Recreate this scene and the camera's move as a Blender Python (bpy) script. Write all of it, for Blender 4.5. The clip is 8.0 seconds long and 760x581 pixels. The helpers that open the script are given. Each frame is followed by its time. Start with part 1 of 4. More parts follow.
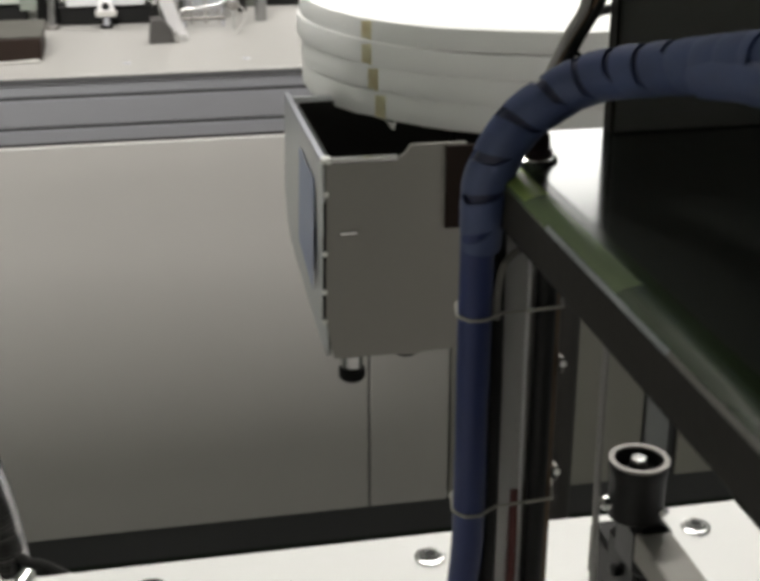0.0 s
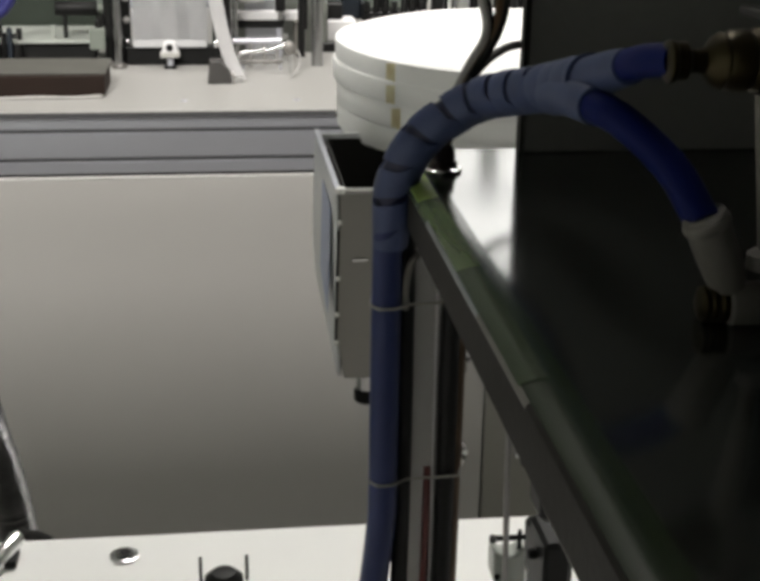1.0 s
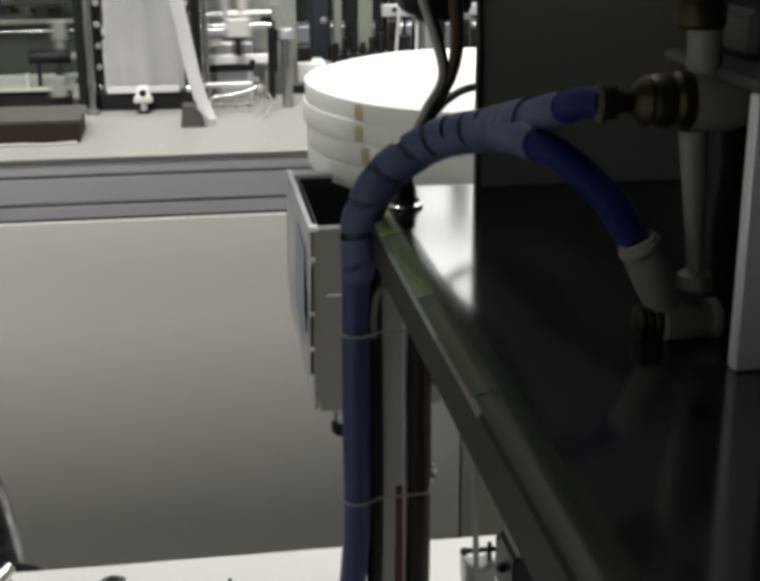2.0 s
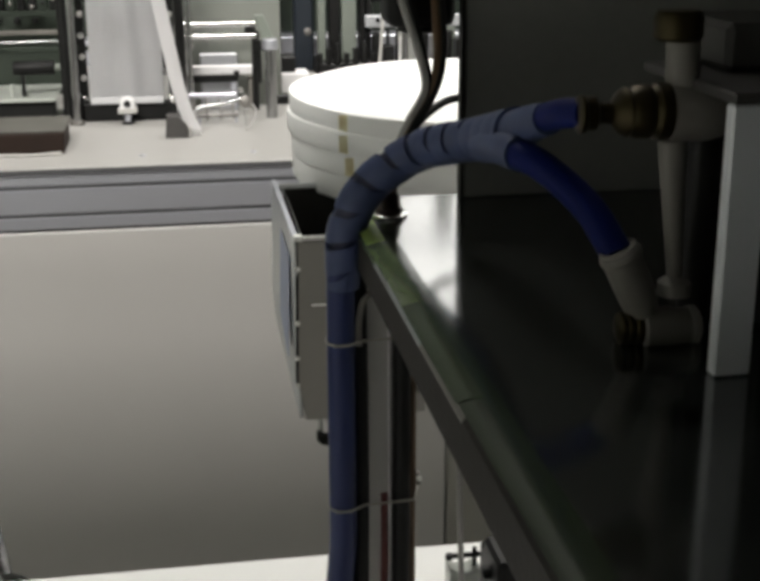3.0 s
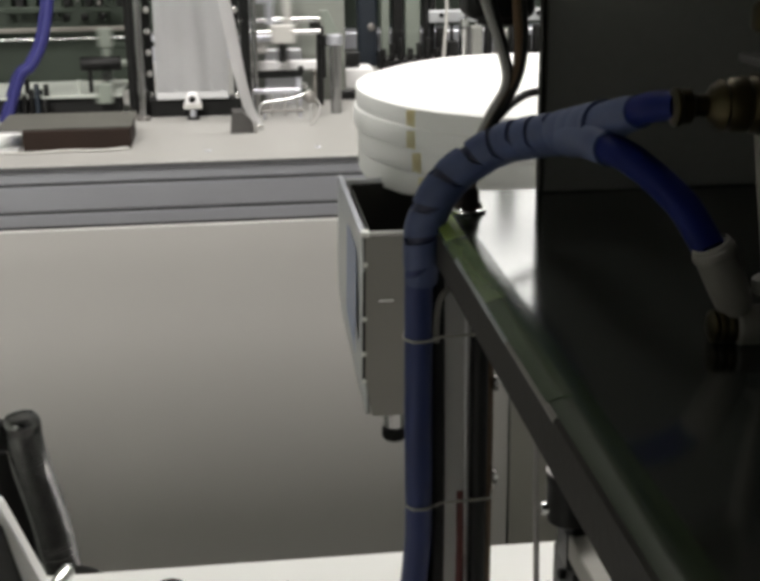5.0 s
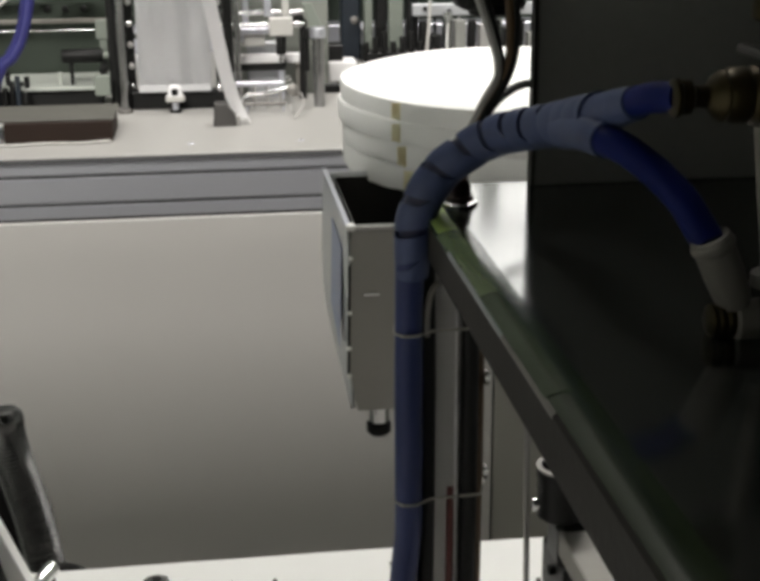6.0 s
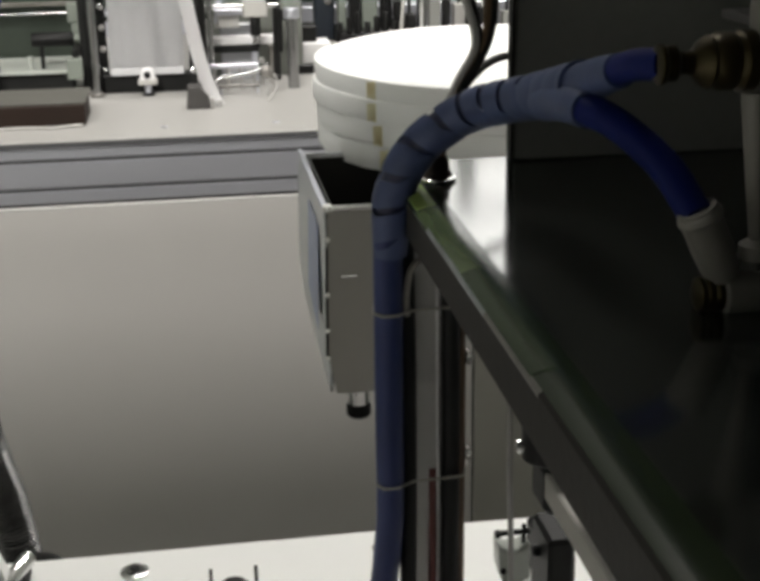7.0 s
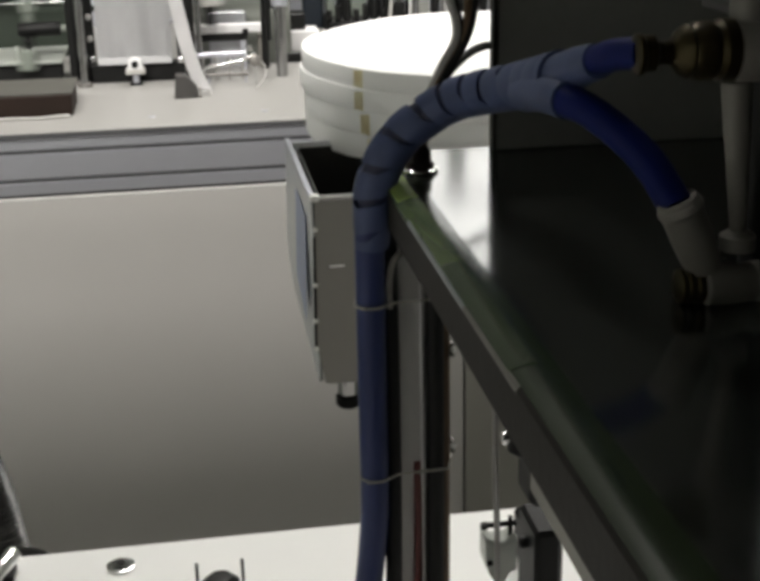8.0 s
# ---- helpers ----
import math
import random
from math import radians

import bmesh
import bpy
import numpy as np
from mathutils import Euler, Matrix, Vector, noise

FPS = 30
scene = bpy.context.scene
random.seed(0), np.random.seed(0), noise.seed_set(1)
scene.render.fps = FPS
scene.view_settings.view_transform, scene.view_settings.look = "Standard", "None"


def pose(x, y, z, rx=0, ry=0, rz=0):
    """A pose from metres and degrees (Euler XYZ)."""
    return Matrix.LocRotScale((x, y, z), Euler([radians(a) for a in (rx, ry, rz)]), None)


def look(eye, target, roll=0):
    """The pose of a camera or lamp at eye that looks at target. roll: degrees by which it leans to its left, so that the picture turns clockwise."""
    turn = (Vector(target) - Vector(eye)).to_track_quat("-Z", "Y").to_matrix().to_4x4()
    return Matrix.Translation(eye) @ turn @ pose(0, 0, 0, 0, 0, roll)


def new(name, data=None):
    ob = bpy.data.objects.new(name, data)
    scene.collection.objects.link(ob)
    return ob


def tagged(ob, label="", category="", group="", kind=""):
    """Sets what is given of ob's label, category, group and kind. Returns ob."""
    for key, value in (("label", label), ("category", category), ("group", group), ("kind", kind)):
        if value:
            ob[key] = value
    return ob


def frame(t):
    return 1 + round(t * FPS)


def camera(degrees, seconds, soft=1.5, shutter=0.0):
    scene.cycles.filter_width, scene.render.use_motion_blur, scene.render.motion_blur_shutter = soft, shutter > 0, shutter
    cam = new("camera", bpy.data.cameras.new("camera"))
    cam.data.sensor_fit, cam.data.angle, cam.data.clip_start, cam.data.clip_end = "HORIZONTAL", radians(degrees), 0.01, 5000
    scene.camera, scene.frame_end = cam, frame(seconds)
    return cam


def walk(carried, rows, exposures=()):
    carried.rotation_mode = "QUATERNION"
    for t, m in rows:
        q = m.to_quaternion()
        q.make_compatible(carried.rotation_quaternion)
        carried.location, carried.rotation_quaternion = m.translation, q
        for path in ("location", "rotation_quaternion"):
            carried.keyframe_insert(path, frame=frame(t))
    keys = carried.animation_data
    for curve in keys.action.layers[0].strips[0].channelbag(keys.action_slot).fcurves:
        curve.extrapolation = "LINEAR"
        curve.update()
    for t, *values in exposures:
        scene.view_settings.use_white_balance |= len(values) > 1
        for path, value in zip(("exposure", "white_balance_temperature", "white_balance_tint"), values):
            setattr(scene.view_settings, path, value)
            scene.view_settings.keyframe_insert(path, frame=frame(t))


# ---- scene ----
cam = camera(33.0, 8.0, soft=4.3, shutter=0.4)
# seconds, x, y, z, pitch, roll, yaw
PATH = [
    (0, 0.0018, -1.6508, 1.2046, -21.981, 0.045, -11.160),
    (0.2, 0.0180, -1.6760, 1.2095, -21.470, -1.300, -8.730),
    (0.5, 0.0379, -1.7109, 1.2072, -20.383, -2.037, -7.121),
    (1, 0.0495, -1.7274, 1.2068, -19.688, -0.825, -7.019),
    (1.5, 0.0490, -1.7473, 1.2117, -18.696, -0.072, -7.761),
    (3, 0.0477, -1.7658, 1.2162, -17.577, 0.267, -9.198),
    (3.5, 0.0444, -1.7648, 1.2151, -17.437, 0.371, -7.450),
    (4, 0.0433, -1.7603, 1.2139, -17.617, 0.747, -6.753),
    (4.5, 0.0422, -1.7598, 1.2145, -17.711, 0.869, -6.479),
    (6, 0.0371, -1.7531, 1.2123, -17.994, 0.389, -7.412),
    (6.5, 0.0370, -1.7464, 1.2090, -18.403, 0.843, -8.140),
    (7, 0.0383, -1.7425, 1.2073, -18.777, 0.898, -8.625),
    (7.5, 0.0418, -1.7394, 1.2065, -19.121, 1.126, -8.850),
    (8, 0.0433, -1.7386, 1.2078, -19.354, 1.225, -9.060),
]
walk(cam, [(t, pose(x, y, z, 90 + p, r, w)) for t, x, y, z, p, r, w in PATH], exposures=[(0, 0.07), (0.3, 0.03), (0.6, 0.0), (8, 0.0)])

# ---- light: fluorescent ceiling fittings of the workshop ----
world = bpy.data.worlds.new("workshop_air")
world.use_nodes = True
world.node_tree.nodes["Background"].inputs[0].default_value = (0.75, 0.85, 1.0, 1)
world.node_tree.nodes["Background"].inputs[1].default_value = 0.02
scene.world = world

CEILING = 3.2
LAMPS = [(-0.8, -2.35, 92), (-0.8, -2.75, 90), (-0.8, -3.20, 92), (0.45, 0.20, 52), (1.3, 1.0, 16)]
for lx, ly, watts in LAMPS:
    ld = bpy.data.lights.new("ceiling_tube_light", "AREA")
    ld.shape, ld.size, ld.size_y, ld.energy, ld.color = "RECTANGLE", 1.3, 0.28, watts, (1.0, 0.965, 0.91)
    lo = new("ceiling_tube_light", ld)
    lo.matrix_world = look((lx, ly, CEILING - 0.075), (lx, ly, 0))


# ---- materials ----
def mat(name, col, rough=0.5, metal=0.0, var=0.08, big=3.0, fine=60.0, bump=0.05, rvar=0.08, stretch=(1, 1, 1), col2=None, trans=0.0, sheen=0.0, coat=0.0, emit=0.0, spec=0.5):
    m = bpy.data.materials.new(name)
    m.use_nodes = True
    nt = m.node_tree
    N, L = nt.nodes, nt.links
    b = N["Principled BSDF"]
    tc = N.new("ShaderNodeTexCoord")
    mp = N.new("ShaderNodeMapping")
    mp.inputs["Scale"].default_value = stretch
    L.new(tc.outputs["Object"], mp.inputs[0])
    n1, n2 = N.new("ShaderNodeTexNoise"), N.new("ShaderNodeTexNoise")
    n1.inputs["Scale"].default_value, n1.inputs["Detail"].default_value = big, 5
    n2.inputs["Scale"].default_value, n2.inputs["Detail"].default_value = fine, 3
    for n in (n1, n2):
        L.new(mp.outputs[0], n.inputs["Vector"])
    mix = N.new("ShaderNodeMix")
    mix.data_type = "RGBA"
    lo = tuple(c * (1 - var) for c in col)
    hi = tuple(min(1, c * (1 + var)) for c in (col2 or col))
    mix.inputs[6].default_value, mix.inputs[7].default_value = (*lo, 1), (*hi, 1)
    add = N.new("ShaderNodeMath")
    add.operation = "MULTIPLY_ADD"
    add.inputs[1].default_value = 0.35
    L.new(n2.outputs[0], add.inputs[0])
    sub = N.new("ShaderNodeMath")
    sub.operation = "MULTIPLY_ADD"
    sub.inputs[1].default_value, sub.inputs[2].default_value = 1.3, -0.32
    L.new(n1.outputs[0], sub.inputs[0])
    L.new(sub.outputs[0], add.inputs[2])
    L.new(add.outputs[0], mix.inputs[0])
    L.new(mix.outputs[2], b.inputs["Base Color"])
    ro = N.new("ShaderNodeMapRange")
    ro.inputs[3].default_value, ro.inputs[4].default_value = max(0.02, rough - rvar), min(1, rough + rvar)
    L.new(n1.outputs[0], ro.inputs[0])
    L.new(ro.outputs[0], b.inputs["Roughness"])
    b.inputs["Metallic"].default_value = metal
    b.inputs["Specular IOR Level"].default_value = spec
    b.inputs["Transmission Weight"].default_value = trans
    b.inputs["Sheen Weight"].default_value = sheen
    b.inputs["Coat Weight"].default_value = coat
    if emit:
        b.inputs["Emission Color"].default_value = (*col, 1)
        b.inputs["Emission Strength"].default_value = emit
    if bump:
        bp = N.new("ShaderNodeBump")
        bp.inputs["Strength"].default_value, bp.inputs["Distance"].default_value = bump, 0.002
        L.new(n2.outputs[0], bp.inputs["Height"])
        L.new(bp.outputs[0], b.inputs["Normal"])
    return m


M_panel = mat("grey_powder_coat_panel", (0.564, 0.546, 0.530), 0.42, 0, 0.05, 2.5, 900, 0.05)
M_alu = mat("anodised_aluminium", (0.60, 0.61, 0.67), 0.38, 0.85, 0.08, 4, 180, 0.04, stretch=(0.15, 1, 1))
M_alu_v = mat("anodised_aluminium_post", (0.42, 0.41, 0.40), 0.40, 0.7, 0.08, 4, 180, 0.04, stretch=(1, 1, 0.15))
# dark grey that stands in for shade in the rail grooves and panel seams
M_slot = mat("slot_and_seam_shade", (0.085, 0.085, 0.09), 0.6, 0.2)
M_top = mat("white_machine_top", (0.330, 0.322, 0.311), 0.35, 0, 0.05, 6, 200, 0.03)
M_table = mat("white_coated_table", (0.92, 0.92, 0.905), 0.32, 0, 0.03, 6, 200, 0.03)
M_steel = mat("polished_black_plate", (0.013, 0.015, 0.014), 0.12, 0.0, 0.25, 5, 120, 0.0, 0.04, stretch=(3, 0.3, 1))
M_steel.node_tree.nodes["Principled BSDF"].inputs["IOR"].default_value = 2.2
M_steel_edge = mat("brushed_plate_edge", (0.0175, 0.0160, 0.0140), 0.6, 0.0, 0.3, 20, 300, 0.08, spec=0.12)
M_leverbar = mat("worn_grey_lever_steel", (0.32, 0.31, 0.285), 0.72, 0.0, 0.2, 20, 200, 0.05)
# pale metal that paints the highlight on the middle of the plate edge
M_chamfer = mat("plate_edge_highlight", (0.36, 0.38, 0.40), 0.36, 0.8, 0.4, 40, 300, 0.05)
# the green tint stands in for a reflection along the rolled edge
M_roll = mat("greenish_rolled_edge", (0.010, 0.024, 0.006), 0.20, 0.0, 0.35, 30, 260, 0.02, 0.08, stretch=(3, 0.4, 1), col2=(0.012, 0.020, 0.008))
M_roll.node_tree.nodes["Principled BSDF"].inputs["IOR"].default_value = 1.48
# three greens that paint a reflection on the plate edge, fading towards the camera
M_sheen_green = mat("green_painted_reflection", (0.078, 0.108, 0.050), 0.20, 0.0, 0.3, 40, 260, 0.02, 0.08, stretch=(3, 0.4, 1))
M_sheen_faint = mat("faint_painted_reflection", (0.024, 0.040, 0.016), 0.20, 0.0, 0.3, 40, 260, 0.02, 0.08, stretch=(3, 0.4, 1))
M_sheen_lime = mat("lime_painted_reflection", (0.27, 0.36, 0.11), 0.22, 0.0, 0.25, 40, 260, 0.02, 0.08)
M_screen = mat("pale_green_grey_screen", (0.20, 0.21, 0.19), 0.45, 0, 0.08, 4, 150, 0.05)
M_rim = mat("dull_worn_rim", (0.20, 0.19, 0.18), 0.45, 0.6, 0.25, 60, 300, 0.05)
M_chrome = mat("chromed_shaft", (0.72, 0.72, 0.72), 0.14, 1.0, 0.05, 8, 100, 0.0, 0.05)
M_shaft = mat("ground_steel_shaft", (0.34, 0.34, 0.34), 0.2, 1.0, 0.1, 8, 100, 0.0, 0.05)
M_dark = mat("dark_painted_guard", (0.195, 0.197, 0.185), 0.5, 0, 0.2, 4, 250, 0.06)
# darker than M_dark so that the added hood bounces less light
M_hood = mat("light_blocking_hood_dark", (0.115, 0.117, 0.108), 0.5, 0, 0.2, 4, 250, 0.06)
M_black = mat("black_plastic", (0.006, 0.006, 0.006), 0.5, 0, 0.2, 20, 300, 0.04, spec=0.2)
M_blackmetal = mat("blackened_steel", (0.010, 0.010, 0.010), 0.42, 0.25, 0.2, 15, 200, 0.05, spec=0.3)
M_blue = mat("blue_air_tube", (0.002, 0.007, 0.075), 0.55, 0, 0.15, 20, 300, 0.02, spec=0.12)
M_navytube = mat("navy_air_tube", (0.017, 0.027, 0.095), 0.45, 0, 0.2, 20, 300, 0.02, spec=0.3)
M_purple = mat("purple_blue_tube", (0.026, 0.026, 0.125), 0.45, 0, 0.15, 20, 300, 0.02, spec=0.3)
M_wrap = mat("frosted_spiral_wrap", (0.044, 0.060, 0.130), 0.5, 0, 0.25, 60, 400, 0.05, spec=0.35)
M_wrapgap = mat("gap_between_wrap", (0.006, 0.009, 0.04), 0.5)
M_white = mat("white_reel_tape", (0.93, 0.93, 0.93), 0.7, 0, 0.025, 6, 300, 0.12, stretch=(1, 1, 4))
M_tape = mat("aged_yellow_tape", (0.84, 0.68, 0.32), 0.5, 0, 0.18, 70, 300, 0.05, col2=(0.92, 0.87, 0.68))
M_fabric = mat("white_nonwoven_cloth", (0.50, 0.50, 0.51), 0.85, 0, 0.06, 9, 500, 0.25, sheen=0.2)
M_strap = mat("white_woven_strap", (0.72, 0.71, 0.72), 0.8, 0, 0.05, 9, 500, 0.25)
M_boxgrey = mat("grey_sheet_steel", (0.30, 0.29, 0.27), 0.38, 0.35, 0.08, 6, 200, 0.04)
M_boxwhite = mat("white_door_sheet", (0.66, 0.68, 0.70), 0.3, 0.1, 0.05, 6, 200, 0.03)
# near-black that paints the shade inside the open box
M_boxin = mat("box_inside_shade", (0.012, 0.011, 0.009), 0.6)
M_label = mat("blue_sticker", (0.29, 0.36, 0.56), 0.35, 0, 0.1, 60)
M_brown = mat("dark_brown_rubber", (0.018, 0.0095, 0.0065), 0.7, 0, 0.25, 15, 200, 0.08, spec=0.25)
M_browntop = mat("grey_block_top", (0.085, 0.083, 0.074), 0.7, 0, 0.25, 25, 200, 0.08, spec=0.3)
M_green = mat("greenish_machine_back", (0.026, 0.035, 0.026), 0.6, 0, 0.25, 3, 80, 0.05, spec=0.3)
M_clear = mat("frosted_acrylic", (0.38, 0.40, 0.37), 0.3, 0, 0.25, 12, 100, 0.02)
M_brass = mat("dark_brass", (0.036, 0.028, 0.011), 0.42, 0.8, 0.2, 30, 200, 0.05)
M_fit = mat("grey_plastic_fitting", (0.160, 0.152, 0.136), 0.5, 0, 0.15, 25, 200, 0.04, spec=0.35)
M_bracket = mat("pale_blue_grey_bracket", (0.66, 0.68, 0.72), 0.42, 0.1, 0.06, 10, 200, 0.04)
M_bar = mat("light_grey_bracket", (0.42, 0.43, 0.45), 0.42, 0.3, 0.06, 10, 200, 0.04)
M_cbrown = mat("brown_cable", (0.11, 0.065, 0.032), 0.45)
M_cgrey = mat("grey_cable", (0.32, 0.31, 0.30), 0.5)
M_gland = mat("dark_red_brown_plastic", (0.030, 0.012, 0.010), 0.4, 0, 0.2, 30)
M_foot = mat("dark_grey_cast_foot", (0.055, 0.052, 0.050), 0.55, 0.2, 0.2, 30, 200, 0.06)
M_red = mat("red_cable", (0.105, 0.020, 0.018), 0.5)
M_tie = mat("nylon_tie", (0.30, 0.29, 0.25), 0.4)
M_hose = mat("black_corrugated_pipe", (0.016, 0.016, 0.017), 0.24, 0, 0.2, 20, 200, 0.02, spec=0.7)
M_hose.node_tree.nodes["Principled BSDF"].inputs["IOR"].default_value = 1.95
M_whitep = mat("white_plastic", (0.45, 0.44, 0.42), 0.4, 0, 0.06, 20)
M_navy = mat("navy_machine_body", (0.005, 0.010, 0.018), 0.5)
M_floor = mat("grey_green_epoxy_floor", (0.050, 0.056, 0.049), 0.4, 0, 0.2, 1.5, 40, 0.05)
M_wall = mat("painted_workshop_wall", (0.50, 0.52, 0.49), 0.7, 0, 0.06, 1.2, 60, 0.1)
M_ceil = mat("white_ceiling_board", (0.72, 0.72, 0.70), 0.8, 0, 0.04, 1.2, 60, 0.1)
M_lampglow = mat("lamp_diffuser", (1.0, 0.97, 0.92), 0.5, emit=2.5)
# glow of the added panel that the black plate mirrors
M_plate_glow = mat("plate_reflection_glow", (1.0, 0.99, 0.95), 0.5, emit=3.9)
M_column = mat("grey_green_column_paint", (0.17, 0.19, 0.165), 0.5, 0, 0.12, 4, 120, 0.05)
M_foam = mat("pale_grey_panel", (0.37, 0.36, 0.325), 0.45, 0, 0.06, 3, 300, 0.04)


# ---- mesh builders ----
def box(x0, x1, y0, y1, z0, z1, bev=0.0, bm=None, seg=1):
    bm = bm or bmesh.new()
    r = bmesh.ops.create_cube(bm, size=1.0, matrix=Matrix.LocRotScale(((x0 + x1) / 2, (y0 + y1) / 2, (z0 + z1) / 2), None, (abs(x1 - x0), abs(y1 - y0), abs(z1 - z0))))
    if bev:
        es = list({e for v in r["verts"] for e in v.link_edges})
        bmesh.ops.bevel(bm, geom=es, offset=bev, segments=seg, profile=0.5, affect="EDGES")
    return bm


def rod(p, q, r, r2=None, seg=20, bev=0.0, bm=None):
    bm = bm or bmesh.new()
    p, q = Vector(p), Vector(q)
    d = q - p
    m = Matrix.Translation((p + q) / 2) @ d.to_track_quat("Z", "Y").to_matrix().to_4x4()
    res = bmesh.ops.create_cone(bm, cap_ends=True, segments=seg, radius1=r, radius2=r if r2 is None else r2, depth=d.length, matrix=m)
    if bev:
        es = [e for e in {e for v in res["verts"] for e in v.link_edges} if any(len(f.verts) > 4 for f in e.link_faces)]
        bmesh.ops.bevel(bm, geom=es, offset=bev, segments=2, profile=0.5, affect="EDGES")
    return bm


def prism(poly, axis, a, b, bev=0.0, bm=None):
    """A polygon of (u, v) drawn along an axis from a to b; u, v are the other two axes in order."""
    bm = bm or bmesh.new()
    def at(u, v, w):
        return {"x": (w, u, v), "y": (u, w, v), "z": (u, v, w)}[axis]
    lo = [bm.verts.new(at(u, v, a)) for u, v in poly]
    hi = [bm.verts.new(at(u, v, b)) for u, v in poly]
    n = len(poly)
    fs = [bm.faces.new(lo), bm.faces.new(hi)] + [bm.faces.new((lo[i], lo[(i + 1) % n], hi[(i + 1) % n], hi[i])) for i in range(n)]
    bmesh.ops.recalc_face_normals(bm, faces=fs)
    if bev:
        es = list({e for f in fs for e in f.edges})
        bmesh.ops.bevel(bm, geom=es, offset=bev, segments=1, profile=0.5, affect="EDGES")
    return bm


def spline(pts, n=12):
    P = [Vector(p) for p in pts]
    P = [2 * P[0] - P[1]] + P + [2 * P[-1] - P[-2]]
    out = []
    for i in range(1, len(P) - 2):
        a, b, c, d = P[i - 1:i + 3]
        for k in range(n):
            t = k / n
            out.append(0.5 * ((2 * b) + (c - a) * t + (2 * a - 5 * b + 4 * c - d) * t * t + (3 * b - a - 3 * c + d) * t ** 3))
    out.append(P[-2])
    return out


def frames_along(c):
    out, up = [], None
    for i, p in enumerate(c):
        t = (c[min(i + 1, len(c) - 1)] - c[max(i - 1, 0)]).normalized()
        up = (up - t * up.dot(t)).normalized() if up else t.orthogonal().normalized()
        out.append((p, up, t.cross(up)))
    return out


def tube(pts, r, seg=14, n=12, bm=None, radius=None):
    bm = bm or bmesh.new()
    c = spline(pts, n) if n else [Vector(p) for p in pts]
    rings, s = [], 0.0
    for i, (p, u, v) in enumerate(frames_along(c)):
        if i:
            s += (c[i] - c[i - 1]).length
        rr = radius(s) if radius else r
        rings.append([bm.verts.new(p + rr * (math.cos(a) * u + math.sin(a) * v)) for a in [2 * math.pi * k / seg for k in range(seg)]])
    for A, B in zip(rings, rings[1:]):
        for k in range(seg):
            bm.faces.new((A[k], A[(k + 1) % seg], B[(k + 1) % seg], B[k]))
    bm.faces.new(list(reversed(rings[0])))
    bm.faces.new(rings[-1])
    bmesh.ops.recalc_face_normals(bm, faces=bm.faces[:])
    return bm


def spiral_wrap(pts, r, pitch, fill, thick, n=16):
    """A flat plastic ribbon wound round a path, with a narrow gap between its turns."""
    bm = bmesh.new()
    c = spline(pts, n)
    fr = frames_along(c)
    s = [0.0]
    for a, b in zip(c, c[1:]):
        s.append(s[-1] + (b - a).length)
    def place(d):
        d = min(max(d, 0), s[-1] - 1e-6)
        i = max(k for k in range(len(s) - 1) if s[k] <= d)
        f = (d - s[i]) / max(s[i + 1] - s[i], 1e-9)
        return [x.lerp(y, f) for x, y in zip(fr[i], fr[i + 1])]
    steps = int(s[-1] / pitch * 28) + 1
    prev = None
    for k in range(-28, steps + 1):
        a = 2 * math.pi * k / 28
        row = []
        p, u, v = place(k / 28 * pitch)
        up = (math.cos(a) * u + math.sin(a) * v).dot(Vector((-0.35, -0.50, 0.79)))
        odd = int(k / 28 + 0.5) % 2
        lap = min(max((up + (0.05 if odd else -0.30)) * 4, 0), 1) * (1 if k / 28 * pitch < 0.104 else 0)
        wide = 1.0 + (fill - 1.0) * lap + 0.01
        for rr in (r, r + thick):
            for w in (0, 0.25, 0.5, 0.75, 1):
                d = (k / 28 + w * wide) * pitch
                p, u, v = place(d)
                edge = 0.8 if w in (0, 1) else 1.0
                q = (rr if rr == r else r + thick * edge) * (0.84 + 0.16 * min(max(d / 0.022, 0), 1))
                row.append(bm.verts.new(p + q * (math.cos(a) * u + math.sin(a) * v)))
        if prev:
            for j in range(4):
                bm.faces.new((prev[5 + j], prev[6 + j], row[6 + j], row[5 + j]))
            bm.faces.new((prev[0], prev[5], row[5], row[0]))
            bm.faces.new((prev[9], prev[4], row[4], row[9]))
        prev = row
    bmesh.ops.recalc_face_normals(bm, faces=bm.faces[:])
    return bm


def lathe(profile, m, seg=32, bm=None, caps=True):
    """Turns (radius, height) pairs round the z of the pose m."""
    bm = bm or bmesh.new()
    rings = []
    for r, z in profile:
        rings.append([bm.verts.new(m @ Vector((r * math.cos(a), r * math.sin(a), z))) for a in [2 * math.pi * k / seg for k in range(seg)]])
    for A, B in zip(rings, rings[1:]):
        for k in range(seg):
            bm.faces.new((A[k], A[(k + 1) % seg], B[(k + 1) % seg], B[k]))
    if caps:
        bm.faces.new(list(reversed(rings[0])))
        bm.faces.new(rings[-1])
    bmesh.ops.recalc_face_normals(bm, faces=bm.faces[:])
    return bm


def mesh_of(name, bm, material):
    me = bpy.data.meshes.new(name)
    bm.to_mesh(me)
    bm.free()
    for p in me.polygons:
        p.use_smooth = True
    me.set_sharp_from_angle(angle=radians(32))
    me.materials.append(material)
    return me


def part(name, bm, material, parent=None, label=""):
    ob = new(name, mesh_of(name, bm, material))
    if parent:
        ob.parent = parent
        ob.matrix_parent_inverse = Matrix.Translation(-Vector(BASE.get(parent.name, (0, 0, 0))))
    return tagged(ob, label=label)


BASE = {}


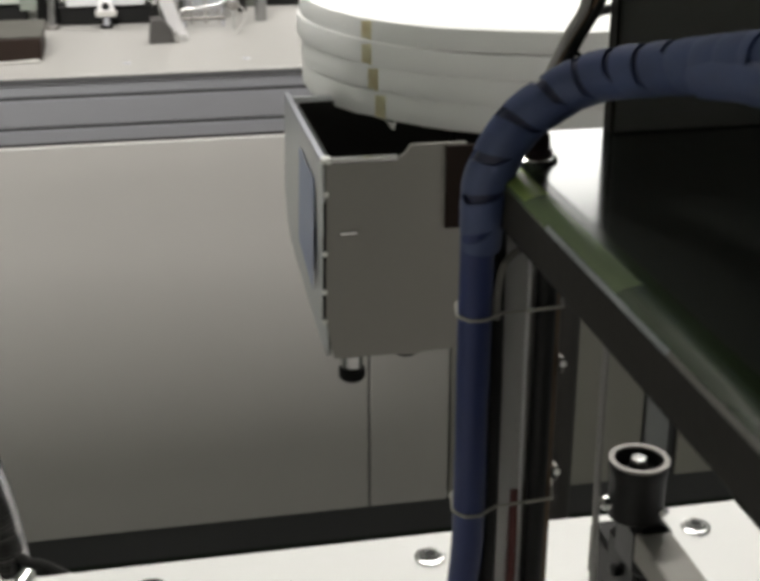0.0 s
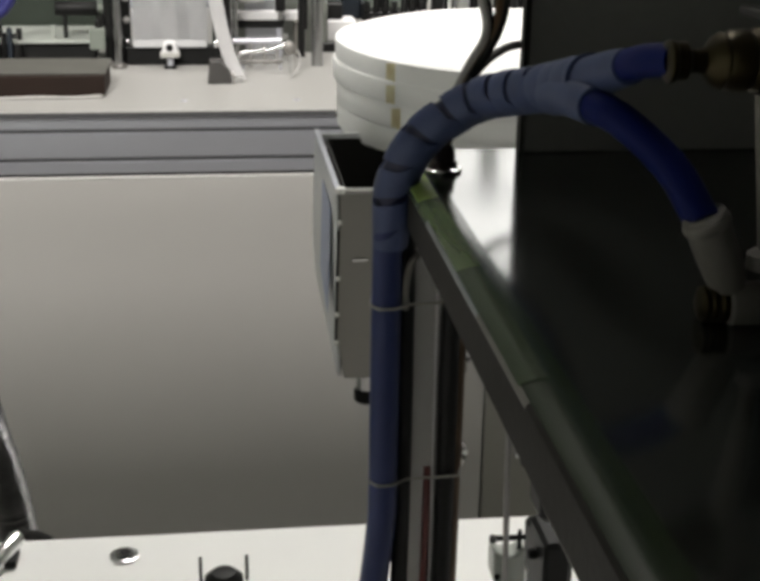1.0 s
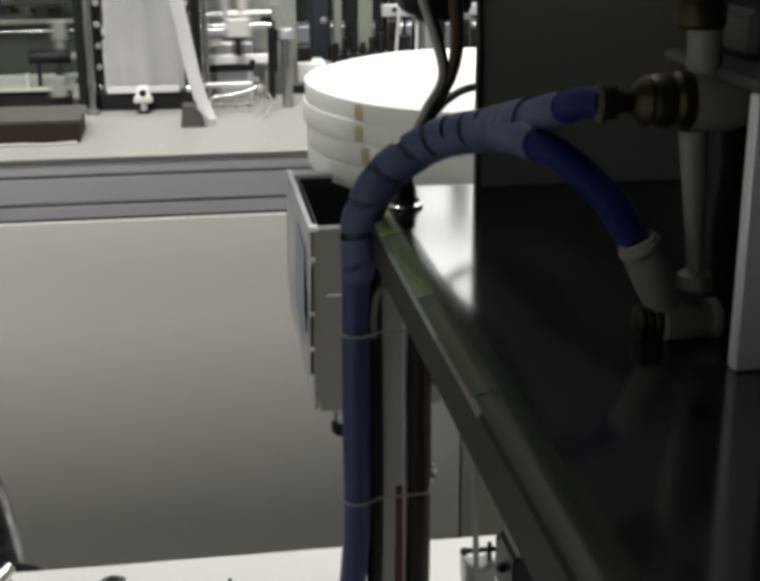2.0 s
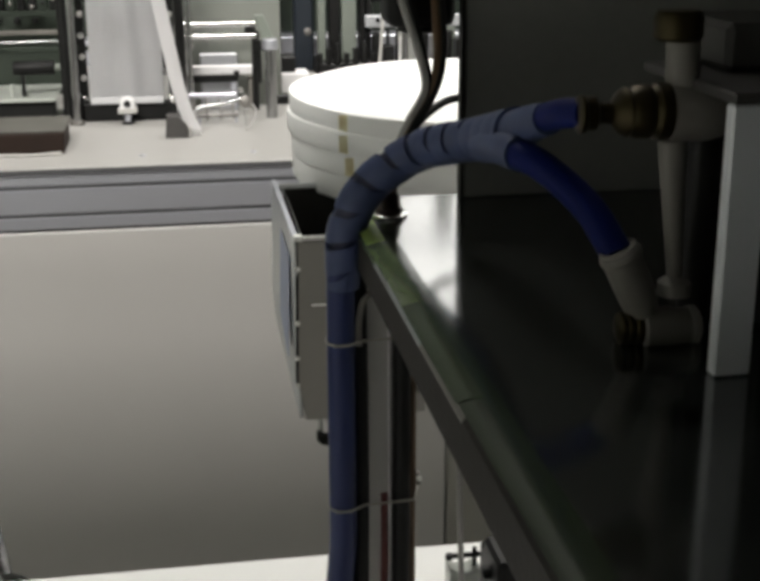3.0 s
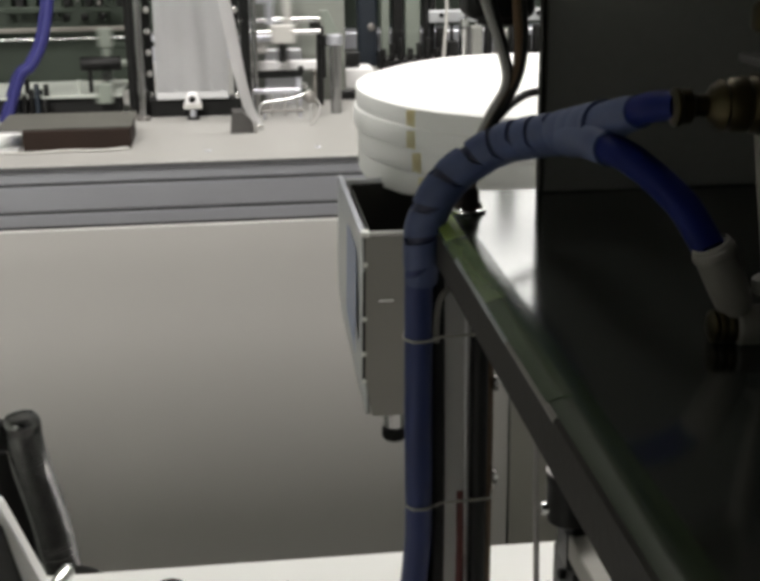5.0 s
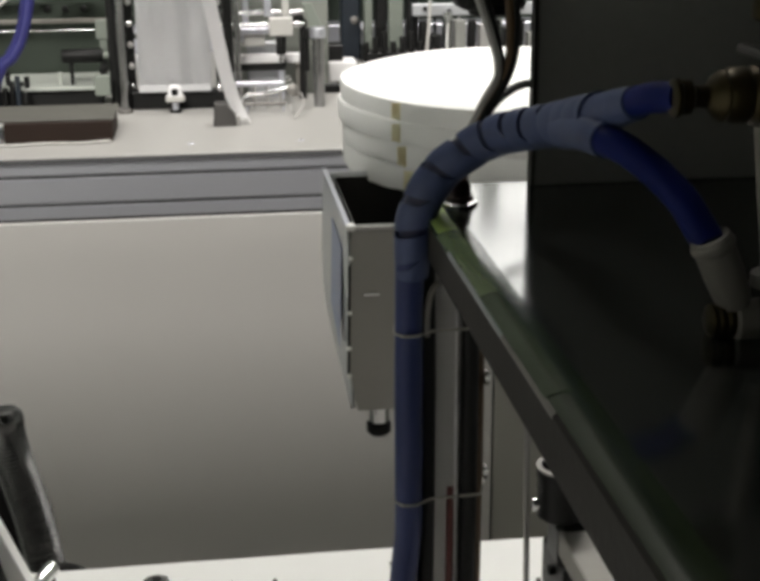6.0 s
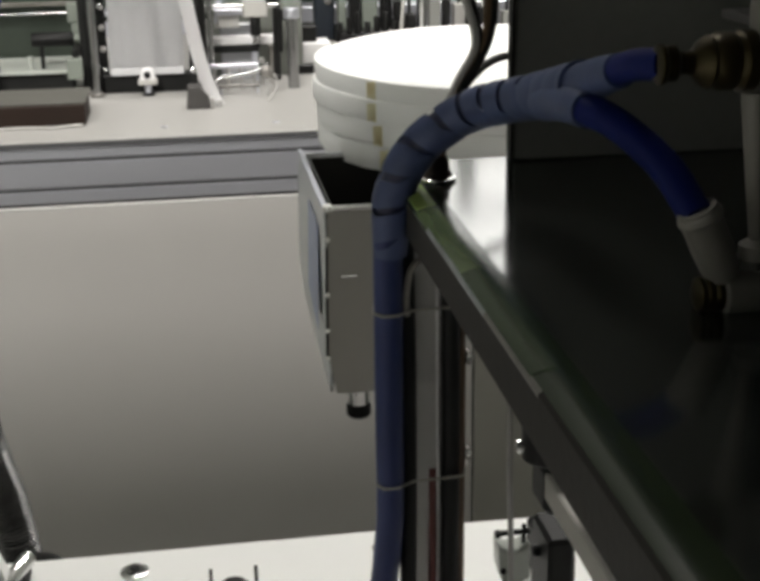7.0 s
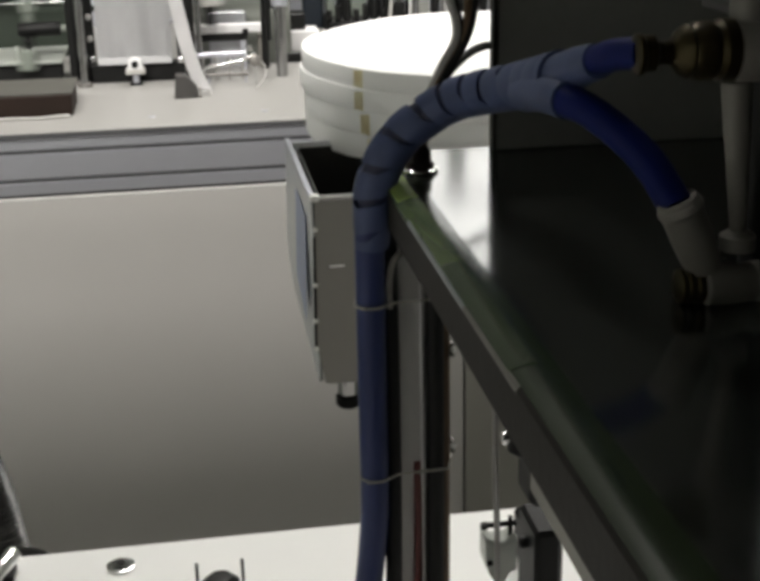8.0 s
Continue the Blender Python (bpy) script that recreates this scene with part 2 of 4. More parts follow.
def thing(name, label, category, at=(0, 0, 0), group="", kind=""):
    ob = new(name)
    ob.empty_display_size = 0.02
    ob.location = at
    BASE[ob.name] = at
    return tagged(ob, label, category, group, kind)


def structure(name, bm, material, label="", category=""):
    return tagged(part(name, bm, material), label, category, kind="structure")


def cap_screw(x, y, z, r=0.005, group="table screws", label="steel socket screw sunk in the white table top"):
    s = thing("socket_screw", label, "screw", (x, y, z), group)
    part("washer", lathe([(r * 1.5, 0), (r * 1.5, 0.0012), (r * 1.35, 0.0016), (r * 1.05, 0.0016)], pose(x, y, z)), M_chrome, s)
    part("head", lathe([(r, 0.001), (r, 0.0022), (r * 0.85, 0.0028), (r * 0.62, 0.0028)], pose(x, y, z), 18), M_shaft, s)
    part("socket", lathe([(r * 0.6, 0.0026), (r * 0.6, 0.0031)], pose(x, y, z), 6), M_black, s)
    return s


# ---- the room ----
structure("floor", box(-4, 4, -4, 4, -0.1, 0), M_floor, "grey-green epoxy workshop floor", "floor")
structure("wall_north", box(-4.1, 4.1, 4, 4.1, 0, CEILING), M_wall)
structure("wall_south", box(-4.1, 4.1, -4.1, -4, 0, CEILING), M_wall)
structure("wall_west", box(-4.1, -4, -4, 4, 0, CEILING), M_wall)
structure("wall_east", box(4, 4.1, -4, 4, 0, CEILING), M_wall)
# unseen glowing panel with a frame, added to give the plate its white reflection
structure("plate_glow_panel", box(1.02, 2.9, 3.97, 3.995, 2.30, 2.92), M_plate_glow, "unseen glowing panel, added for the bright reflection in the plate", "window")
for wx in (1.02, 2.9):
    structure("trim", box(wx - 0.025, wx + 0.025, 3.94, 3.969, 2.27, 2.95, 0.003), M_whitep)
for wz in (2.27, 2.95):
    structure("trim", box(0.995, 2.925, 3.935, 3.9685, wz - 0.025, wz + 0.025, 0.003), M_whitep)
structure("ceiling", box(-4.1, 4.1, -4.1, 4.1, CEILING, CEILING + 0.1), M_ceil)
for lx, ly, watts in LAMPS:
    f = thing("ceiling_light", "white fluorescent ceiling light fitting, switched on", "lamp", (lx, ly, CEILING), "ceiling lights")
    part("housing", box(lx - 0.68, lx + 0.68, ly - 0.17, ly + 0.17, CEILING - 0.05, CEILING, 0.006), M_whitep, f)
    part("diffuser", box(lx - 0.65, lx + 0.65, ly - 0.14, ly + 0.14, CEILING - 0.07, CEILING - 0.048, 0.004), M_lampglow, f)


# ---- rear machine: cabinet with aluminium frame rail ----
def rear_cabinet():
    c = thing("machine_cabinet", "grey panelled machine cabinet with aluminium frame rail", "machine", (0, 0.5, 0))
    x0, x1 = -1.6, 2.2
    rail = [(0, 0.840), (0, 0.8255), (0.0025, 0.8235), (0.0025, 0.8205), (0, 0.8185), (0, 0.7862), (0.0025, 0.7842), (0.0025, 0.7812),
            (0, 0.7792), (0, 0.7640), (0.04, 0.7640), (0.04, 0.840)]
    part("frame_rail", prism(rail, "x", x0, x1), M_alu, c, "grooved anodised aluminium frame rail")
    # dark strips paint the shade in both grooves
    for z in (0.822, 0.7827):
        part("slot_shade", box(x0, x1, 0.0012, 0.0045, z - 0.0016, z + 0.0016), M_slot, c)
    part("top_plate", box(x0, x1, -0.003, 2.0, 0.8405, 0.85, 0.0012), M_top, c, "white top plate")
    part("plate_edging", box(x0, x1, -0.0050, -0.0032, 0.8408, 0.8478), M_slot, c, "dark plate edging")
    for a, b, m in ((x0, -0.9, M_panel), (-0.8985, 0.3085, M_panel), (0.3115, 0.4300, M_panel), (0.4335, 0.668, M_foam), (0.6715, 0.738, M_foam), (0.745, 0.783, M_bar), (0.80, x1, M_foam)):
        part("panel", box(a, b, -0.004, 0.004, 0.176, 0.7600, 0.0012), m, c)
    part("panel_lip", box(x0, 0.4300, -0.0052, -0.0041, 0.7572, 0.7596, 0.0004), M_table, c, "bright panel lip")
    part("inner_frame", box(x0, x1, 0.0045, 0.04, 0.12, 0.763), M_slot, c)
    part("base_rail", box(x0, x1, 0.012, 0.05, 0.08, 0.1755, 0.002), M_green, c, "dark base rail")
    for fx in (-1.5, -0.2, 0.9, 2.1):
        part("foot", lathe([(0.03, 0), (0.03, 0.012), (0.012, 0.016), (0.012, 0.085)], pose(fx, 0.06, 0), 20), M_blackmetal, c)
    return c


rear_cabinet()
for sx in (0.0, 0.157, 0.314):
    cs = thing("flat_screw", "small flat steel screw in the white top plate", "screw", (sx, 0.060, 0.85), "top plate screws")
    part("head", lathe([(0.0052, 0.0), (0.0052, 0.0007), (0.0044, 0.0012), (0.0016, 0.0012)], pose(sx, 0.060, 0.85), 18), M_alu, cs)
    part("socket", lathe([(0.0022, 0.0011), (0.0022, 0.0014)], pose(sx, 0.060, 0.85), 6), M_black, cs)


# ---- near machine: white table and the things on it ----
def near_table():
    c = thing("machine_table", "white coated machine table with sheet metal base", "machine", (-0.2, -1.6, 0))
    part("table_top", box(-1.3, 0.298, -2.2, -1.113, 0.838, 0.85, 0.0012), M_table, c, "white coated table top")
    part("table_extension", box(0.3, 1.3, -2.2, -1.14, 0.826, 0.838, 0.0012), M_alu, c)
    part("base", box(-1.28, 1.28, -2.18, -1.15, 0.1, 0.8255, 0.003), M_panel, c)
    for fx in (-1.2, 1.2):
        for fy in (-2.1, -1.22):
            part("foot", lathe([(0.03, 0), (0.03, 0.012), (0.012, 0.016), (0.012, 0.101)], pose(fx, fy, 0), 20), M_blackmetal, c)


near_table()
for sx in (-0.006, 0.128, 0.266):
    cap_screw(sx, -1.135, 0.85)


def plate_table():
    c = thing("shelf_plate", "glossy black shelf plate on slotted aluminium posts", "shelf", (0.5, -1.5, 1.07))
    part("plate", box(0.1312, 1.2, -2.15, -1.214, 1.0652, 1.083), M_steel, c, "glossy black plate")
    roll = [(0.1192 + 0.012 * k / 8, 1.0830 - 0.0019 * (1 - k / 8) ** 3.4) for k in range(9)]
    part("rolled_edge", prism(roll + [(0.1312, 1.0652), (0.1206, 1.0652), (0.1206, 1.0796), (0.1192, 1.0806)], "y", -2.15, -1.238), M_roll, c, "greenish polished rolled edge")
    # thin strips over the roll carry the painted green reflection
    cap = [(x, z + 0.0003) for x, z in roll[:6]]
    part("reflection_strip", prism(cap + [(x, z + 0.00005) for x, z in reversed(roll[:6])], "y", -1.365, -1.2875), M_sheen_green, c, "green reflection painted along the edge")
    part("reflection_strip", prism(cap + [(x, z + 0.00005) for x, z in reversed(roll[:6])], "y", -1.450, -1.3652), M_sheen_faint, c, "faint fading end of the painted green reflection")
    part("reflection_end", prism(cap + [(x, z + 0.00005) for x, z in reversed(roll[:6])], "y", -1.2872, -1.2385), M_sheen_lime, c, "lime-green reflection painted at the far end")
    part("edge_strip", box(0.1188, 0.1205, -2.15, -1.238, 1.065, 1.0795), M_steel_edge, c, "dark brushed plate edge")
    lip = [(0.1185, 1.0796), (0.1205, 1.0796), (0.1196, 1.08155), (0.1185, 1.0805)]
    part("edge_chamfer", prism(lip, "y", -1.310, -1.238), M_sheen_green, c, "green reflection carried over the edge")
    # the highlight is painted: bright stretch, dimmer stretch, then plain dark edge
    part("edge_chamfer", prism(lip, "y", -1.400, -1.3102), M_chamfer, c, "painted bright highlight on the edge")
    part("edge_chamfer", prism(lip, "y", -1.460, -1.4002), M_rim, c, "dimmer end of the painted highlight")
    part("edge_chamfer", prism(lip, "y", -2.15, -1.4602), M_steel_edge, c)
    for px, py in ((0.1345, -1.239), (0.9, -1.3), (0.9, -2.0)):
        w = 0.0105
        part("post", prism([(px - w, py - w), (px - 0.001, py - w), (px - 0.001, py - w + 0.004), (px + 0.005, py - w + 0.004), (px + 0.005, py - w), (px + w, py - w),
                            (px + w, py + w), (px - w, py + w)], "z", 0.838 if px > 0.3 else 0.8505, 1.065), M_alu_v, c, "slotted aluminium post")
    part("post_trim", box(0.1336, 0.1346, -1.2512, -1.2496, 0.8506, 1.0648), M_strap, c, "bright trim line")


plate_table()


def guard():
    c = thing("guard_housing", "dark painted steel housing above the black plate", "machine housing", (0.7, -1.22, 1.084))
    part("rear_panel", box(0.1725, 1.2, -1.222, -1.216, 1.0829, 1.75, 0.001), M_dark, c)
    part("edge_trim", box(0.1712, 0.1724, -1.2225, -1.2155, 1.0829, 1.75), M_steel_edge, c)
    # side, roof and door stand out of view, added to block the lamps
    part("side_panel", box(0.55, 0.556, -2.1, -1.2225, 1.0835, 1.75, 0.001), M_hood, c)
    part("shade_roof", box(-1.4, 1.25, -2.3, -1.16, 1.7505, 1.78, 0.002), M_hood, c, "unseen dark hood, added to shade the plate and fittings")
    part("shade_door", box(-0.55, 1.24, -2.30, -2.285, 0.86, 1.75, 0.002), M_hood, c, "unseen dark door, added to block light from behind")
    for hx, hy in ((-1.28, -2.15), (-1.28, -1.2), (1.22, -2.2)):
        part("hood_post", box(hx - 0.02, hx + 0.02, hy - 0.02, hy + 0.02, 0.8505 if hx < 0 else 0.8385, 1.75, 0.001), M_alu_v, c, "aluminium post under the added hood")


guard()

# ---- blue hose bundle ----
ARCH = [(0.1133, -1.2588, 1.056), (0.1135, -1.2595, 1.066), (0.1146, -1.2605, 1.080), (0.1193, -1.2630, 1.0932), (0.1278, -1.2650, 1.1039), (0.1435, -1.2750, 1.1161), (0.1562, -1.3120, 1.1268), (0.1588, -1.3600, 1.1385), (0.1594, -1.3780, 1.1443), (0.1602, -1.3900, 1.1477)]


def hose_bundle():
    c = thing("hose_bundle", "blue air tubes in frosted spiral wrap, tied to the post", "hose", (0.11, -1.255, 0.86))
    part("wrap", spiral_wrap(ARCH[:-2], 0.0070, 0.0140, 0.76, 0.0012), M_wrap, c, "frosted plastic spiral wrap")
    part("core", tube(ARCH[1:-2], 0.0058, radius=lambda q: 0.0056 + 0.0012 * min(q / 0.018, 1)), M_wrapgap, c)
    part("wrap_end", tube([(0.1583, -1.3480, 1.1352), (0.1588, -1.3600, 1.1388), (0.1594, -1.3780, 1.1445), (0.1602, -1.3900, 1.1478)], 0.0066, 18, radius=lambda q: 0.0076 - 0.055 * q), M_wrap, c, "last turn of the spiral wrap")
    part("tube", tube([(0.1590, -1.375, 1.1430), (0.1600, -1.389, 1.1478), (0.1612, -1.403, 1.1515), (0.1645, -1.415, 1.1534)], 0.0045), M_blue, c, "bright blue air tube")
    part("tube", tube([(0.1545, -1.3440, 1.1315), (0.1548, -1.3735, 1.1342), (0.1608, -1.3890, 1.1316), (0.1702, -1.4025, 1.1222), (0.1758, -1.4140, 1.1105)], 0.0049), M_blue, c, "bright blue air tube")
    part("wrap_fork", tube([(0.1560, -1.3300, 1.1285), (0.1553, -1.3480, 1.1318), (0.1548, -1.3660, 1.1338), (0.1556, -1.3775, 1.1343)], 0.0066, 18, radius=lambda q: 0.0068 - 0.020 * q), M_wrap, c, "wrap end round the branching tube")
    part("tube", tube([(0.1124, -1.2590, 1.068), (0.1121, -1.2590, 1.00), (0.1120, -1.2590, 0.95), (0.1112, -1.2585, 0.930), (0.1078, -1.2560, 0.896), (0.1010, -1.2510, 0.854)], 0.0060), M_navytube, c, "dark blue air tube")
    part("tube", tube([(0.1150, -1.2515, 1.068), (0.1158, -1.2500, 1.00), (0.1155, -1.2500, 0.95), (0.1140, -1.2490, 0.925), (0.1105, -1.2460, 0.895), (0.1060, -1.2430, 0.854)], 0.0050), M_navytube, c, "dark blue air tube")
    part("tube", tube([(0.1203, -1.2545, 1.062), (0.1208, -1.2540, 1.00), (0.1206, -1.2540, 0.93), (0.1193, -1.2530, 0.854)], 0.0036), M_black, c, "black air tube")
    part("cable", tube([(0.1322, -1.2490, 0.955), (0.1320, -1.2506, 0.930), (0.1314, -1.2512, 0.895), (0.1308, -1.2520, 0.854)], 0.0017), M_red, c, "red cable")
    part("cable", tube([(0.1392, -1.2540, 1.062), (0.1392, -1.2540, 0.98), (0.1388, -1.2540, 0.90), (0.1382, -1.2530, 0.854)], 0.0038), M_black, c, "black cable")
    part("cable", tube([(0.1440, -1.2500, 1.04), (0.1442, -1.2500, 0.98), (0.1438, -1.2500, 0.90), (0.1432, -1.2490, 0.854)], 0.0022), M_cbrown, c, "brown cable")
    part("cable", tube([(0.1196, -1.2600, 1.030), (0.1196, -1.2605, 1.040), (0.1214, -1.2600, 1.0490), (0.1252, -1.2580, 1.0525), (0.1300, -1.2540, 1.0530)], 0.0014), M_fit, c, "grey cable loop")
    for z in (1.006, 0.9615):
        g = part("cable_clip", box(0.1464, 0.1482, -1.2525, -1.2475, z - 0.003, z + 0.003, 0.0005), M_rim, c, "small grey cable clip")
        part("clip_screw", lathe([(0.0013, 0), (0.0013, 0.0006), (0.0006, 0.0009)], pose(0.1474, -1.2526, z + 0.001, 90), 10), M_table, g, "bright clip screw")
    for z in (1.032, 0.955):
        ring = [(0.1058, -1.2600), (0.1090, -1.2648), (0.1150, -1.2648), (0.1215, -1.2600), (0.1350, -1.2590), (0.1440, -1.2585), (0.1480, -1.2450), (0.1475, -1.2250), (0.1240, -1.2240), (0.1080, -1.2490)]
        outer = [Vector((x, y, z)) for x, y in ring]
        part("cable_tie", tube(outer + [outer[0]], 0.0006, 6, 0), M_tie, c, "pale nylon cable tie")


hose_bundle()


def riser_cables():
    c = thing("cable_riser", "brown and grey cables rising from a dark brown gland", "cable", (0.134, -1.25, 1.083))
    part("gland", lathe([(0.0060, 0), (0.0060, 0.003), (0.0050, 0.004), (0.0048, 0.008), (0.0036, 0.010)], pose(0.1345, -1.249, 1.0832), 12), M_gland, c, "dark red-brown cable gland")
    part("collar", lathe([(0.0076, 0), (0.0076, 0.0010), (0.0066, 0.0016)], pose(0.1345, -1.249, 1.0832), 20), M_chrome, c)
    part("cable", tube([(0.1335, -1.249, 1.091), (0.1368, -1.250, 1.108), (0.1432, -1.250, 1.123), (0.1502, -1.248, 1.136), (0.1492, -1.238, 1.150), (0.1462, -1.222, 1.166), (0.144, -1.212, 1.180)], 0.0020), M_cgrey, c, "grey cable")
    part("cable", tube([(0.1372, -1.2525, 1.106), (0.1445, -1.2530, 1.122), (0.1515, -1.2500, 1.134), (0.1512, -1.240, 1.149), (0.1490, -1.226, 1.165), (0.1470, -1.214, 1.180)], 0.0013), M_black, c, "black cable")
    part("cable", tube([(0.1350, -1.249, 1.091), (0.1385, -1.251, 1.109), (0.1450, -1.251, 1.122), (0.1530, -1.249, 1.135), (0.1570, -1.240, 1.148), (0.1590, -1.226, 1.165), (0.160, -1.214, 1.180)], 0.0022), M_cbrown, c, "brown cable")
    part("cable", tube([(0.1360, -1.249, 1.091), (0.1400, -1.2525, 1.110), (0.1462, -1.2530, 1.123), (0.1545, -1.251, 1.137), (0.1590, -1.242, 1.150), (0.1610, -1.228, 1.167), (0.162, -1.214, 1.182)], 0.0013), M_black, c, "black cable")
    part("tie", tube([(0.1428, -1.2545, 1.1215), (0.1462, -1.2548, 1.1190), (0.1482, -1.2500, 1.1180), (0.1448, -1.2475, 1.1205), (0.1428, -1.2545, 1.1215)], 0.0008, 6, 6), M_black, c, "black nylon tie")
    part("branch_cable", tube([(0.1440, -1.2500, 1.119), (0.1500, -1.2400, 1.1220), (0.1600, -1.2220, 1.1240), (0.1710, -1.2080, 1.1250), (0.19, -1.2000, 1.1250)], 0.0018), M_black, c, "black branch cable")
    part("tie", tube([(0.1375, -1.2535, 1.113), (0.1415, -1.2540, 1.110), (0.1440, -1.2495, 1.109), (0.1400, -1.2470, 1.112), (0.1375, -1.2535, 1.113)], 0.0008, 6, 6), M_tape, c, "yellowed nylon tie")
    h = thing("sensor_housing", "black plastic sensor housing bolted to the dark panel", "sensor", (0.155, -1.205, 1.17))
    part("body", box(0.140, 0.1705, -1.2155, -1.190, 1.1570, 1.205, 0.005, seg=3), M_black, h)
    part("cable_exit", lathe([(0.0095, 0), (0.0095, 0.002), (0.007, 0.0035)], pose(0.1555, -1.205, 1.1575, 180), 16), M_black, h)


riser_cables()


# ---- pneumatic fittings in front of the dark panel ----
def fittings():
    y = -1.415
    c = thing("pneumatic_manifold", "grey plastic push-in fittings on a steel bracket", "fitting", (0.20, y, 1.083))
    X = lambda x, z: pose(x, y, z, 0, 90, 0)
    part("brass_fitting", lathe([(0.0044, 0), (0.0050, 0.0008), (0.0050, 0.0035), (0.0034, 0.0045), (0.0030, 0.0060), (0.0034, 0.0085), (0.0062, 0.0105), (0.0074, 0.0125), (0.0068, 0.0135), (0.0078, 0.0150), (0.0080, 0.0190), (0.0074, 0.0200), (0.0084, 0.0215), (0.0084, 0.0250)], X(0.1628, 1.1534), 24), M_brass, c, "dark brass hose fitting")
    part("push_ring", lathe([(0.0043, 0), (0.0056, 0.0006), (0.0056, 0.0018), (0.0048, 0.0024)], X(0.1612, 1.1532), 20), M_brass, c, "dark push-in ring")
    part("valve_tee", lathe([(0.0086, 0), (0.0090, 0.002), (0.0090, 0.012), (0.0080, 0.016), (0.006, 0.018)], X(0.1882, 1.1534), 24), M_fit, c)
    part("riser_tube", rod((0.1938, y, 1.1025), (0.1905, y, 1.1450), 0.0022, 0.0044, bev=0.0004), M_fit, c, "grey tapered riser tube")
    part("socket", lathe([(0.0050, 0), (0.0050, 0.004), (0.0030, 0.0055)], pose(0.1938, y, 1.0975), 20), M_fit, c)
    part("neck", rod((0.1922, y, 1.1600), (0.1918, y, 1.1735), 0.0049, bev=0.0006), M_fit, c)
    part("cap", lathe([(0.0064, 0), (0.0072, 0.001), (0.0072, 0.0065), (0.0060, 0.0085)], pose(0.1900, y, 1.1735), 20), M_brass, c, "olive brass cap")
    d = (Vector((0.1840, y, 1.0940)) - Vector((0.1757, y, 1.1122))).normalized()
    e = Matrix.Translation((0.1757, y, 1.1122)) @ d.to_track_quat("Z", "Y").to_matrix().to_4x4()
    part("elbow", lathe([(0.0050, 0), (0.0062, 0.0005), (0.0066, 0.0014), (0.0066, 0.0026), (0.0060, 0.0034), (0.0060, 0.012), (0.0056, 0.018), (0.0046, 0.022)], e, 28), M_fit, c, "grey push-in elbow")
    part("elbow_collar", lathe([(0.0050, -0.0012), (0.0058, -0.0008), (0.0060, 0.0002)], e, 24, caps=False), M_fit, c, "pale release collar")
    part("lower_tee", lathe([(0.0055, 0), (0.0064, 0.0008), (0.0064, 0.0100), (0.0058, 0.0110), (0.0058, 0.0150), (0.0062, 0.0155), (0.0062, 0.0175), (0.0045, 0.0185)], X(0.1838, 1.0872), 28), M_fit, c)
    part("dark_coupling", lathe([(0.0030, 0), (0.0050, 0.0010), (0.0050, 0.0020), (0.0044, 0.0025), (0.0052, 0.0032), (0.0052, 0.0044), (0.0046, 0.0050), (0.0054, 0.0058), (0.0054, 0.0075)], X(0.1762, 1.0876), 24), M_brass, c, "dark threaded coupling")
    b = thing("mounting_bracket", "light grey upright mounting bracket bar", "bracket", (0.222, -1.405, 1.083))
    part("bar", box(0.1935, 0.2045, -1.4480, -1.4430, 1.0832, 1.1600, 0.0006), M_bracket, b)
    part("bar_shelf", box(0.1935, 0.2300, -1.4480, -1.3800, 1.1602, 1.1632, 0.0006), M_foot, b)
    part("head_block", box(0.2065, 0.262, -1.412, -1.372, 1.1634, 1.1775, 0.002), M_foot, b, "dark head block")
    part("pillar", rod((0.2075, -1.400, 1.0832), (0.2075, -1.400, 1.1600), 0.0058, seg=24), M_blackmetal, b, "dark steel pillar")
    part("body", box(0.2250, 0.262, -1.408, -1.376, 1.0832, 1.1600, 0.002), M_blackmetal, b, "dark cylinder body")


fittings()


